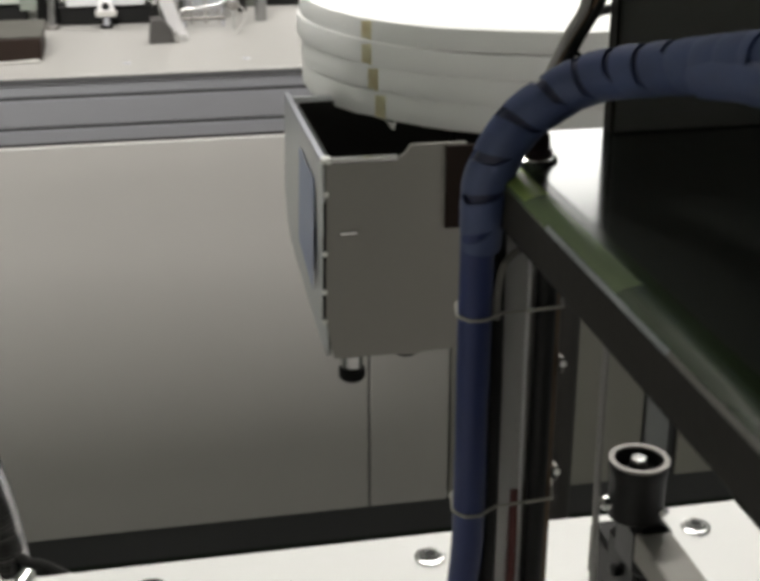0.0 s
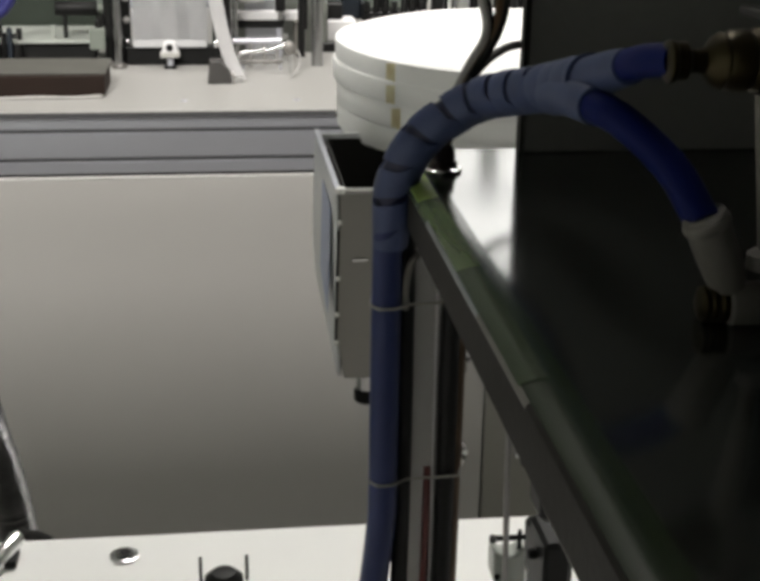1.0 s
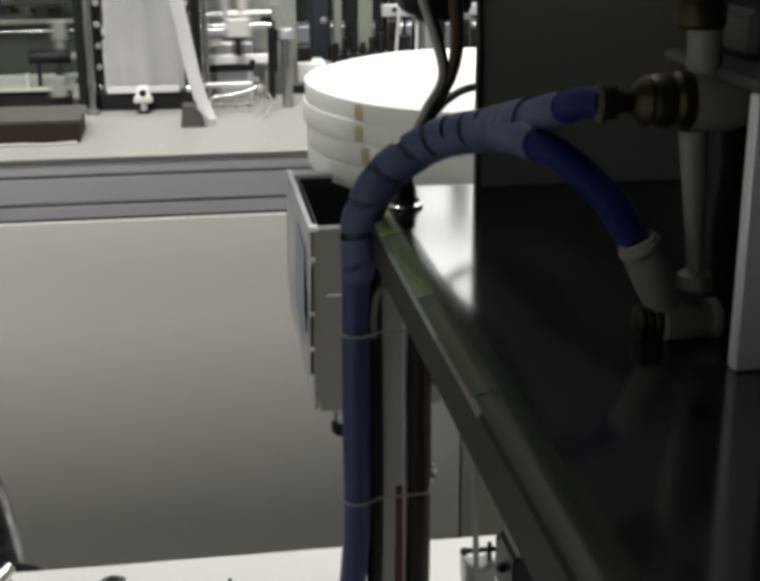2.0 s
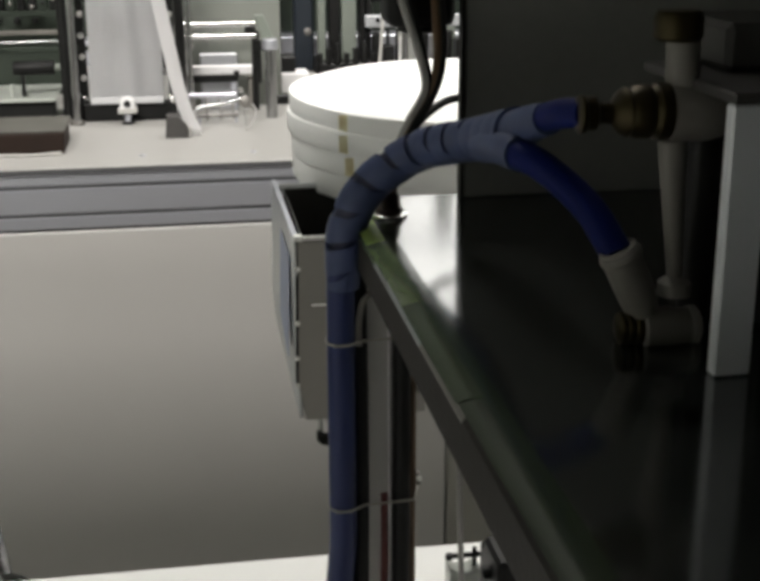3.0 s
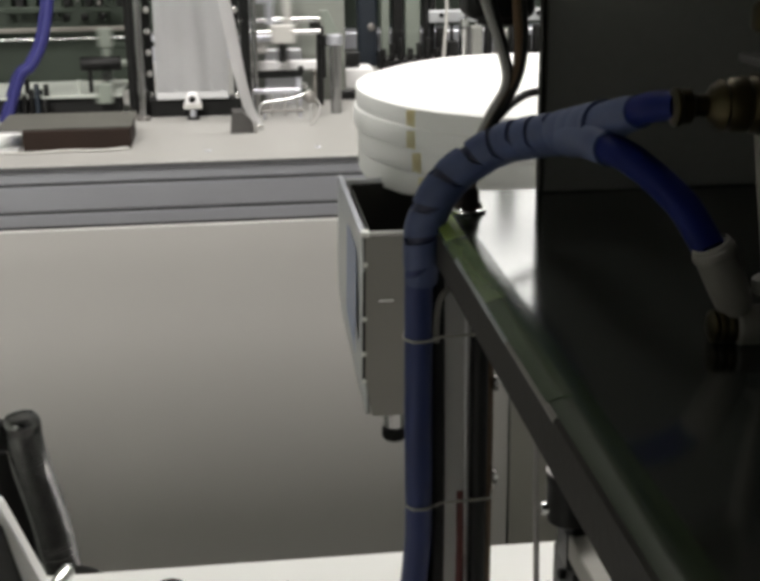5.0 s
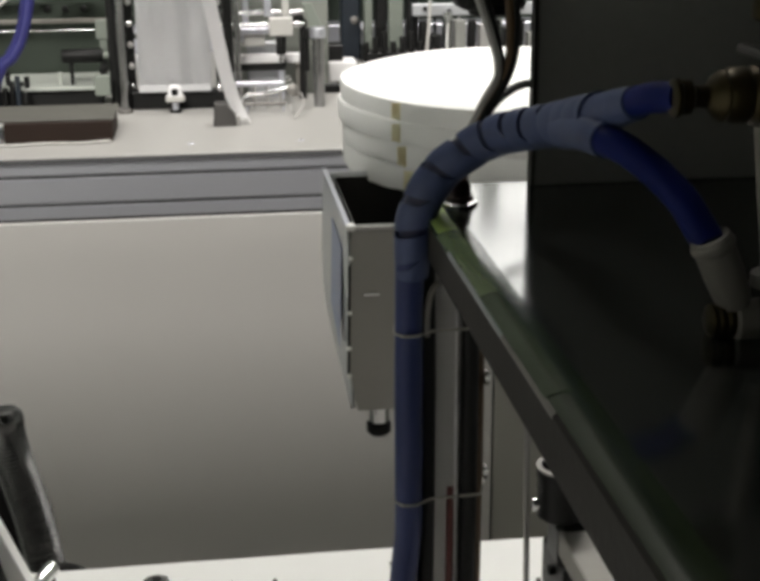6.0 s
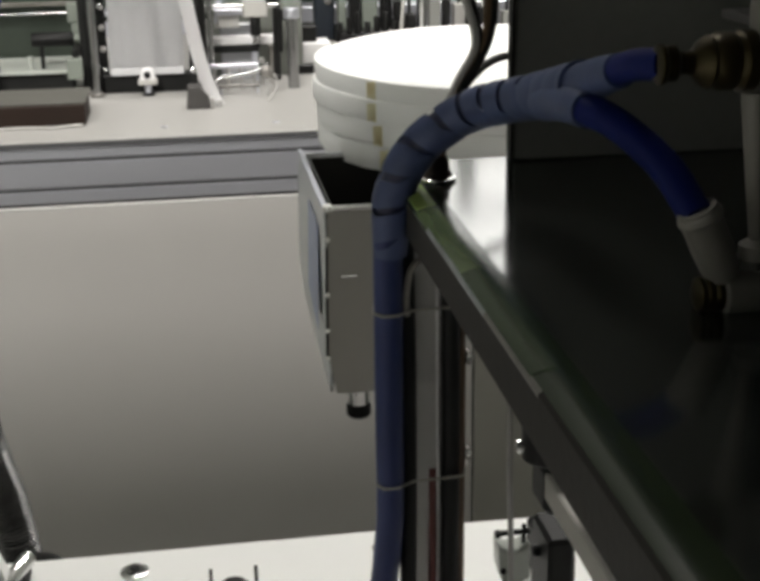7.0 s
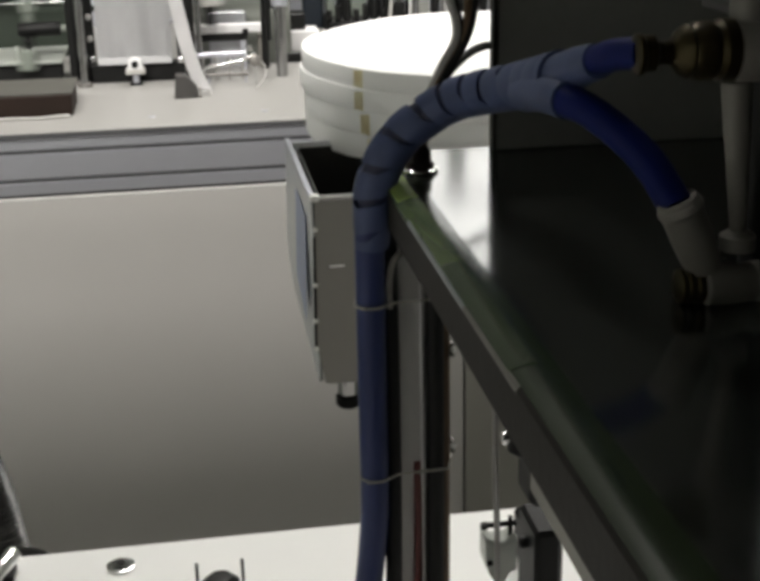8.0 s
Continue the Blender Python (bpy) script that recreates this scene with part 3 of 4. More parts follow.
# ---- corrugated conduit ----
def conduit():
    c = thing("corrugated_conduit", "black corrugated conduit looping behind the white table", "conduit", (-0.065, -1.15, 0.63))
    path = [(-0.0925, -0.9200, 0.6328), (-0.0945, -0.9200, 0.7046), (-0.1022, -0.9200, 0.7786), (-0.1105, -0.9200, 0.8184), (-0.1150, -0.9200, 0.8427), (-0.1162, -0.9200, 0.8600)]
    part("pipe", tube(path, 0.0135, 24, 230, radius=lambda q: 0.0130 + 0.0009 * math.sin(2 * math.pi * q / 0.0030) * (1 - 0.75 * min(max((q - 0.17) / 0.05, 0), 1))), M_hose, c)
    part("side_pipe", tube([(-0.1180, -0.918, 0.8500), (-0.1260, -0.917, 0.8510), (-0.1380, -0.917, 0.8510), (-0.1560, -0.920, 0.8490), (-0.2160, -0.925, 0.8410), (-0.3500, -1.000, 0.7800), (-0.3600, -1.150, 0.7500)], 0.0110, 20), M_black, c, "smooth black side pipe")
    part("lower_pipe", tube([(-0.1340, -0.888, 0.830), (-0.1325, -0.888, 0.814), (-0.1283, -0.888, 0.777), (-0.1214, -0.888, 0.741), (-0.1129, -0.888, 0.706), (-0.1044, -0.890, 0.658), (-0.100, -0.892, 0.616)], 0.0130, 20), M_black, c, "smooth black lower pipe")
    part("end_cap", lathe([(0.0126, -0.006), (0.0133, -0.004), (0.0133, 0.000), (0.0127, 0.0035), (0.0100, 0.0068), (0.0050, 0.0084), (0.0010, 0.0088)], pose(-0.1162, -0.9200, 0.8595, 0, -6), 28), M_hose, c, "rounded black end cap")
    part("elbow", tube([(-0.0930, -0.920, 0.645), (-0.089, -0.93, 0.605), (-0.072, -1.00, 0.590), (-0.065, -1.149, 0.59)], 0.0145, 16), M_black, c, "black entry elbow")
    part("cable", tube([(-0.080, -1.148, 0.775), (-0.078, -1.04, 0.804), (-0.068, -1.05, 0.816), (-0.055, -1.075, 0.828), (-0.042, -1.100, 0.834), (-0.032, -1.1075, 0.824), (-0.028, -1.145, 0.80)], 0.0030, 10), M_black, c, "thin black cable")
    g = thing("chrome_stub", "tilted chrome pipe stub fixed to the white table", "pipe", (-0.068, -1.135, 0.85))
    part("stub", rod((-0.0745, -1.152, 0.8505), (-0.0610, -1.124, 0.8590), 0.0044, bev=0.0008), M_chrome, g)
    part("saddle", box(-0.0700, -0.0600, -1.142, -1.126, 0.8502, 0.8540, 0.001), M_blackmetal, g)
    p = thing("black_cover", "black sloping plastic cover with white edge on the table", "cover", (-0.11, -1.16, 0.85))
    part("shell", prism([(-0.20, 0.8505), (-0.0795, 0.8505), (-0.0895, 0.900), (-0.20, 0.925)], "y", -1.30, -1.135, 0.002), M_black, p)
    part("edge_plate", prism([(-0.0790, 0.8505), (-0.0672, 0.8505), (-0.0860, 0.9000), (-0.0900, 0.9100), (-0.0940, 0.9100), (-0.0890, 0.895)], "y", -1.145, -1.133, 0.0006), M_table, p, "white edge plate")


conduit()


# ---- small table fixture ----
def table_fixture():
    c = thing("pin_bracket", "small steel knob between two upright pins", "bracket", (0.045, -1.166, 0.85))
    part("knob", lathe([(0.0085, 0), (0.0098, 0.0015), (0.0098, 0.0035), (0.0075, 0.0055), (0.0060, 0.0070), (0.003, 0.0074)], pose(0.045, -1.166, 0.8502), 24), M_blackmetal, c)
    for dx in (-0.0115, 0.0115):
        part("pin", rod((0.045 + dx, -1.163, 0.8502), (0.045 + dx, -1.163, 0.864), 0.0009, seg=10), M_blackmetal, c)


table_fixture()


# ---- cam lever mechanism under the plate ----
def lever_base():
    c = thing("slide_block", "dark steel guide block on the white table", "machine part", (0.19, -1.22, 0.85))
    part("block", box(0.1895, 0.2025, -1.236, -1.205, 0.8502, 0.905, 0.002), M_black, c)
    part("rear_block", box(0.1990, 0.2130, -1.2045, -1.160, 0.8502, 0.878, 0.002), M_black, c)
    part("guide_bolt", lathe([(0.0030, 0), (0.0030, 0.003), (0.0015, 0.004)], pose(0.1892, -1.220, 0.892, 0, -90), 12), M_blackmetal, c)


lever_base()


def air_tube():
    c = thing("thin_air_tube", "thin grey air tube standing beside the roller", "tube", (0.172, -1.235, 0.8502))
    part("tube", tube([(0.1722, -1.2330, 0.8505), (0.1718, -1.2350, 0.880), (0.1706, -1.2380, 0.910), (0.1690, -1.2400, 0.945), (0.1686, -1.2400, 0.990), (0.1690, -1.2400, 1.030), (0.1700, -1.2400, 1.0645)], 0.0014, 10), M_cgrey, c)


air_tube()
LEVER_AT = (0.186, -1.240, 0.906)


def lever():
    c = thing("sliding_lever", "grey steel slide lever with black roller head", "machine part", LEVER_AT)
    part("bar", box(0.1825, 0.1970, -1.42, -1.2440, 0.9165, 0.9290, 0.0008), M_leverbar, c, "grey steel bar")
    part("carrier", box(0.1820, 0.1980, -1.2520, -1.2280, 0.9080, 0.9310, 0.003), M_blackmetal, c)
    part("roller", lathe([(0.0090, 0), (0.0110, 0.0015), (0.0112, 0.020), (0.0118, 0.022), (0.0118, 0.025), (0.0100, 0.0252), (0.0096, 0.020), (0.0035, 0.0196)], pose(0.1855, -1.24, 0.931), 32), M_blackmetal, c, "black roller head")
    part("rim", lathe([(0.0096, 0.0), (0.0119, 0.0), (0.0119, 0.0010), (0.0096, 0.0010), (0.0096, 0.0)], pose(0.1855, -1.24, 0.9562), 32, caps=False), M_rim, c, "dull worn rim")
    part("bolt", lathe([(0.0040, 0), (0.0040, 0.0055), (0.0032, 0.0068), (0.001, 0.0070)], pose(0.1855, -1.24, 0.9505), 6), M_chrome, c, "bright bolt head")
    part("pin", rod((0.1765, -1.24, 0.9385), (0.1715, -1.24, 0.9385), 0.0030, seg=14, bev=0.0008), M_chrome, c, "chrome side pin")
    part("clip", prism([(0.1670, 0.8830), (0.1672, 0.8700), (0.1690, 0.8640), (0.1730, 0.8570), (0.1760, 0.8590), (0.1790, 0.8640), (0.1819, 0.8650), (0.1819, 0.8830), (0.1770, 0.8800), (0.1710, 0.8805)], "y", -1.2310, -1.2190, 0.0006), M_clear, c, "frosted plastic hose clip")
    part("clip_hole", lathe([(0.0016, 0), (0.0016, 0.0006)], pose(0.1690, -1.2311, 0.8705, 90), 12), M_black, c)
    part("clip_bar", box(0.1665, 0.1830, -1.2270, -1.2245, 0.8862, 0.8885, 0.0005), M_black, c)
    part("clip_end", lathe([(0.0014, 0), (0.0019, 0.0008), (0.0019, 0.0028)], pose(0.1676, -1.2258, 0.8856), 10), M_black, c)
    part("clip_pin", rod((0.1800, -1.2258, 0.8790), (0.1800, -1.2258, 0.8910), 0.0011, seg=10), M_black, c)
    part("grub_screw", lathe([(0.0020, 0), (0.0020, 0.0012), (0.0008, 0.0016)], pose(0.1930, -1.2495, 0.938, 90), 10), M_chrome, c)
    return c


LEVER = lever()


# ---- control box and reel stack ----
def splay(bm):
    """Swings the box's side door outwards a little towards its rear edge."""
    for v in bm.verts:
        low = min(max((0.92 - v.co.z) / 0.12, 0), 1) - 1.8 * min(max((0.79 - v.co.z) / 0.04, 0), 1)
        v.co.x -= 0.010 * (v.co.y + 0.690) + 0.0034 * low
    return bm


def control_box():
    c = thing("sheet_metal_box", "open-topped grey sheet metal box with white side door", "box", (0.27, -0.58, 0.75))
    side = [(-0.690, 0.919), (-0.690, 0.757), (-0.683, 0.750), (-0.655, 0.752), (-0.530, 0.795), (-0.490, 0.815), (-0.478, 0.840), (-0.478, 0.924)]
    part("door", splay(prism(side, "x", 0.1442, 0.1463, 0.0006)), M_boxwhite, c, "white side door with a blue sticker")
    part("door_gasket", splay(prism([(y * 0.985 - 0.0095, z * 0.985 + 0.0125) for y, z in side], "x", 0.1464, 0.1476)), M_black, c)
    # black strip in place of the shade between door and front
    part("door_gap", splay(box(0.1462, 0.1482, -0.6920, -0.6860, 0.786, 0.888)), M_black, c, "black strip standing in for the shaded door gap")
    part("sticker", splay(prism([(-0.655, 0.897), (-0.655, 0.800), (-0.575, 0.818), (-0.575, 0.902)], "x", 0.1437, 0.1441)), M_label, c, "blue sticker")
    part("front_panel", prism([(0.1480, 0.919), (0.205, 0.921), (0.212, 0.926), (0.216, 0.932), (0.262, 0.932), (0.262, 0.752), (0.228, 0.751), (0.222, 0.749), (0.212, 0.749), (0.206, 0.7505), (0.160, 0.7505), (0.1520, 0.7510), (0.1448, 0.790), (0.1446, 0.802)], "y", -0.6905, -0.687, 0.0007), M_boxgrey, c, "grey sheet steel front")
    part("front_rim", box(0.1462, 0.206, -0.6925, -0.684, 0.9192, 0.9235, 0.001), M_chrome, c, "bright folded rim")
    part("corner_bolt", lathe([(0.0045, 0), (0.0045, 0.004), (0.003, 0.0055)], pose(0.1478, -0.6905, 0.9205), 12), M_table, c, "pale corner cap")
    part("side_rim", splay(prism([(-0.690, 0.9192), (-0.478, 0.9243), (-0.478, 0.9285), (-0.690, 0.9235)], "x", 0.1438, 0.1484)), M_alu, c, "folded rim")
    part("rear_panel", box(0.1460, 0.42, -0.480, -0.477, 0.80, 0.924, 0.0005), M_boxwhite, c)
    # near-black sheets put the inner shade of the box into colour
    part("inner_floor", box(0.1520, 0.42, -0.686, -0.481, 0.860, 0.864), M_boxin, c, "near-black floor standing in for the shade inside")
    part("inner_shade_side", box(0.1537, 0.1550, -0.686, -0.481, 0.864, 0.917), M_boxin, c)
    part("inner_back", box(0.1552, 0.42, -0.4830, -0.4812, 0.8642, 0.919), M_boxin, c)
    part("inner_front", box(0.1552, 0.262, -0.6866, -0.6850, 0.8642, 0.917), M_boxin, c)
    part("support_strap", box(0.2440, 0.2715, -0.6945, -0.6912, 0.861, 0.9305, 0.0008), M_brown, c, "dark support strap")
    part("handle_slot", box(0.158, 0.1725, -0.6930, -0.6908, 0.8600, 0.8626, 0.0006), M_chrome, c, "bright slot trim")
    for z in (0.895, 0.845, 0.812, 0.786):
        part("rivet", lathe([(0.0024, 0), (0.002, 0.0012), (0.0008, 0.0016)], pose(0.1478 - 0.0034 * min((0.92 - z) / 0.12, 1), -0.6921, z, 90), 10), M_table, c)
    for gx, drop in ((0.1825, 0.0), (0.2330, -0.022)):
        g = part("foot_knob", lathe([(0.0075, 0), (0.0075, 0.046 + drop), (0.0122, 0.0475 + drop), (0.0122, 0.056 + drop), (0.0095, 0.059 + drop)], pose(gx, -0.600, 0.7460, 180), 18), M_black, c, "black threaded foot")
        part("chrome_neck", lathe([(0.0100, 0), (0.0105, 0.001), (0.0105, 0.0445 + drop), (0.0095, 0.0455 + drop)], pose(gx, -0.600, 0.7458, 180), 12), M_chrome, g, "chrome neck")
    part("bottom", prism([(-0.683, 0.7508), (-0.655, 0.7528), (-0.570, 0.7800), (-0.570, 0.7460), (-0.640, 0.7460)], "x", 0.1530, 0.262), M_boxgrey, c)


control_box()
RC, RR = (0.412, -0.400), 0.242


def reel_stand():
    c = thing("reel_stand", "dark steel stand carrying the white reels", "stand", (RC[0], RC[1], 0))
    part("pole", rod((RC[0] + 0.046, RC[1], 0.02), (RC[0] + 0.046, RC[1], 0.905), 0.018, seg=28), M_foot, c)
    part("base", lathe([(0.22, 0), (0.22, 0.014), (0.20, 0.02), (0.03, 0.022)], pose(RC[0], RC[1], 0), 40), M_blackmetal, c)
    part("turntable", lathe([(0.05, 0.895), (0.215, 0.908), (0.22, 0.912), (0.22, 0.9145)], pose(RC[0], RC[1], 0), 64), M_whitep, c)
    part("box_bracket", box(0.30, 0.412, -0.50, -0.46, 0.80, 0.895, 0.002), M_blackmetal, c)


reel_stand()
rng = random.Random(4)


def reel(z0, z1, r, dx, dy, turn, torn):
    c = thing("tape_reel", "white nonwoven tape reel lying flat in the stack" if not torn else "lowest white tape reel with a torn lower edge", "reel", (RC[0] + dx, RC[1] + dy, z0), "stacked tape reels")
    bm = bmesh.new()
    h = z1 - z0
    prof = [(r * 0.96, 0), (r * 0.998, 0.0001), (r, 0.0010), (r * 1.001, h * 0.5), (r, h - 0.0012), (r * 0.9990, h - 0.0004), (r * 0.9955, h), (r * 0.6, h + 0.0006), (0.05, h + 0.0002)]
    m = pose(RC[0] + dx, RC[1] + dy, z0)
    bm = lathe(prof, m, 160)
    for v in bm.verts:
        q = v.co - m.translation
        a = math.atan2(q.y, q.x)
        k = 1 + 0.0016 * math.sin(3 * a + turn) + 0.0009 * math.sin(11 * a + 2 * turn) + 0.0006 * math.sin(29 * a + turn * 5)
        w = 0.0008 * math.sin(5 * a + turn)
        if torn and q.z < 0.003:
            w += 0.0016 * noise.noise(Vector((9 * math.cos(a), 9 * math.sin(a), turn)))
        v.co = m.translation + Vector((q.x * k, q.y * k, q.z + (w if q.length > r * 0.9 else 0)))
    part("roll", bm, M_white, c)
    return c


def tape_mark(a0, wide, z0, z1, r, dx, dy, parent):
    bm = bmesh.new()
    cols = []
    for k in range(7):
        a = a0 + wide * (k / 6 - 0.5)
        e = 1 + 0.0035
        row = []
        for j in range(5):
            z = z0 + (z1 - z0) * j / 4 + 0.0006 * math.sin(7 * k + j)
            row.append(bm.verts.new((RC[0] + dx + r * e * math.cos(a), RC[1] + dy + r * e * math.sin(a), z)))
        cols.append(row)
    for A, B in zip(cols, cols[1:]):
        for j in range(4):
            bm.faces.new((A[j], B[j], B[j + 1], A[j + 1]))
    bmesh.ops.solidify(bm, geom=bm.faces[:], thickness=-0.0003)
    bmesh.ops.recalc_face_normals(bm, faces=bm.faces[:])
    part("tape_tab", bm, M_tape, parent, "yellowed adhesive tape tab")


LEVELS = [(0.9148, 0.9400, 0.2395, 0.000, 0.001, 0.3, True, -2.495), (0.9404, 0.9635, 0.2410, 0.0005, -0.0005, 1.7, False, -2.530),
          (0.9639, 0.9850, 0.2425, -0.0015, 0.000, 2.9, False, -2.545), (0.9854, 1.0050, 0.2415, 0.000, -0.001, 4.4, False, -2.56)]
for z0, z1, r, dx, dy, turn, torn, ta in LEVELS:
    rl = reel(z0, z1, r, dx, dy, turn, torn)
    tape_mark(ta, 0.050, z0 + 0.001, z1 - 0.003, r, dx, dy, rl)


flap = bmesh.new()
fa = -2.44
f0 = [flap.verts.new((RC[0] + 0.2405 * math.cos(fa + d), RC[1] + 0.2405 * math.sin(fa + d), z)) for d, z in ((-0.03, 0.9165), (0.0, 0.9145), (0.025, 0.9175), (0.012, 0.9080), (-0.006, 0.9095))]
flap.faces.new(f0)
bmesh.ops.solidify(flap, geom=flap.faces[:], thickness=0.0006)
part("torn_flap", flap, M_white, bpy.data.objects["tape_reel"], "torn flap of white tape")


# ---- machinery on the rear cabinet ----
Z = 0.8502


def back_panel():
    c = thing("machine_backplate", "greenish painted machine back plate", "panel", (0, 1.15, Z))
    part("sheet", box(-1.4, 0.50, 1.15, 1.16, Z, 1.9, 0.001), M_green, c)
    part("low_sheet", box(0.502, 2.0, 1.15, 1.16, Z, 1.28, 0.001), M_green, c)
    part("ledge", box(-1.4, 2.0, 1.06, 1.149, Z, 0.90, 0.003), M_alu, c)


back_panel()


def rubber_block():
    c = thing("rubber_block", "dark brown rubber block with grey top", "block", (-0.19, 0.15, Z))
    part("body", box(-0.262, -0.110, 0.095, 0.200, Z, 0.8800, 0.0015), M_brown, c)
    # thin grey pad, lighter than the body and reaching past its left end
    part("top_pad", box(-0.30, -0.108, 0.099, 0.225, 0.8802, 0.8832, 0.001), M_browntop, c, "grey top pad")
    w = thing("white_cord", "thin white cord lying before the brown block", "cord", (-0.19, 0.085, Z))
    part("strand", tube([(-0.30, 0.080, Z + 0.0025), (-0.25, 0.078, Z + 0.0022), (-0.20, 0.084, Z + 0.0024), (-0.155, 0.080, Z + 0.0022), (-0.118, 0.086, Z + 0.003)], 0.0018, 10), M_whitep, w)
    part("knot", lathe([(0.0018, 0), (0.0034, 0.0015), (0.0034, 0.003), (0.0015, 0.0045)], pose(-0.116, 0.087, Z), 12), M_whitep, w)
    p = thing("paper_sheet", "white paper sheet on the machine top", "paper", (-0.31, 0.12, Z))
    part("sheet", box(-0.42, -0.272, 0.085, 0.24, Z, Z + 0.0012), M_table, p)


rubber_block()


def shaft(x, y, r, top, mtl=None, label="chromed steel guide shaft on the machine top"):
    c = thing("guide_shaft", label, "shaft", (x, y, Z), "guide shafts")
    part("rod", rod((x, y, Z), (x, y, top), r, seg=20), mtl or M_shaft, c)
    part("collar", lathe([(r * 1.9, 0), (r * 1.9, 0.004), (r * 1.4, 0.006)], pose(x, y, Z), 20), M_rim, c)
    return c


shaft(-0.106, 0.33, 0.0062, 1.45)
shaft(-0.1215, 0.36, 0.0075, 1.45, M_blackmetal, "blackened steel column on the machine top")
shaft(0.062, 0.30, 0.0080, 1.45, M_blackmetal, "blackened steel column on the machine top")
shaft(0.077, 0.345, 0.0045, 1.45)


def knob_column(x, y):
    c = thing("adjuster_column", "dark column with stacked steel adjuster knobs", "adjuster", (x, y, Z), "adjuster columns")
    part("bar", box(x - 0.006, x + 0.006, y, y + 0.01, Z, 1.40, 0.001), M_blackmetal, c)
    for k in range(7):
        z = 0.885 + k * 0.034
        part("knob", lathe([(0.0045, 0), (0.005, 0.002), (0.005, 0.006), (0.003, 0.007)], pose(x, y - 0.0002, z, 90), 14), M_alu_v if k % 3 else M_chrome, c)


knob_column(-0.094, 0.372)
knob_column(0.047, 0.340)


def fabric_feed():
    c = thing("fabric_web", "white nonwoven fabric strip feeding down the machine", "fabric", (-0.026, 0.35, 0.883))
    bm = bmesh.new()
    rows = []
    nu, nv = 24, 40
    for j in range(nv + 1):
        v = j / nv
        z = 0.8795 + v * 0.55
        row = []
        for i in range(nu + 1):
            u = i / nu
            x = -0.0845 + u * 0.1160 + 0.0015 * math.sin(4 * v + 1)
            y = 0.347 + 0.05 * v + 0.0060 * math.sin(u * 8.5 + 1.2 * v + 0.6) * (0.35 + 0.6 * v) + 0.0022 * math.sin(u * 19 + 3 * v) + 0.003 * noise.noise(Vector((u * 4, v * 9, 1)))
            row.append(bm.verts.new((x, y, z)))
        rows.append(row)
    for A, B in zip(rows, rows[1:]):
        for i in range(nu):
            bm.faces.new((A[i], A[i + 1], B[i + 1], B[i]))
    bmesh.ops.solidify(bm, geom=bm.faces[:], thickness=0.0012)
    part("sheet", bm, M_fabric, c)
    part("hem", box(-0.0838, 0.0318, 0.3415, 0.3440, 0.8797, 0.8905, 0.0010), M_fabric, c, "folded hem")
    d = thing("feed_roller", "black feed roller bar under the fabric", "roller", (-0.026, 0.37, Z))
    part("bar", box(-0.098, 0.045, 0.352, 0.385, Z, 0.8792, 0.003), M_black, d)
    for ex in (-0.101, 0.048):
        part("end_cap", box(ex - 0.003, ex + 0.003, 0.350, 0.388, Z, 0.892, 0.001), M_blackmetal, d)
    k = thing("fabric_clamp", "pale clamp block with a dark screw hole", "clamp", (-0.026, 0.325, Z))
    part("stem", rod((-0.026, 0.325, Z), (-0.026, 0.325, 0.868), 0.0055, bev=0.0006), M_alu, k)
    part("head", box(-0.041, -0.011, 0.312, 0.338, 0.8680, 0.8755, 0.0012), M_whitep, k)
    part("cheek", prism([(-0.0385, 0.8757), (-0.0135, 0.8757), (-0.0165, 0.8900), (-0.0215, 0.8925), (-0.0305, 0.8925), (-0.0355, 0.8900)], "y", 0.312, 0.338, 0.001), M_strap, k)
    part("screw", lathe([(0.0056, 0), (0.0056, 0.001), (0.001, 0.0011)], pose(-0.026, 0.3118, 0.8840, 90), 18), M_black, k)
    part("base", lathe([(0.010, 0), (0.010, 0.003), (0.006, 0.004)], pose(-0.026, 0.325, Z), 20), M_blackmetal, k)


fabric_feed()
STRAP_AT = (0.070, 0.200, 0.860)


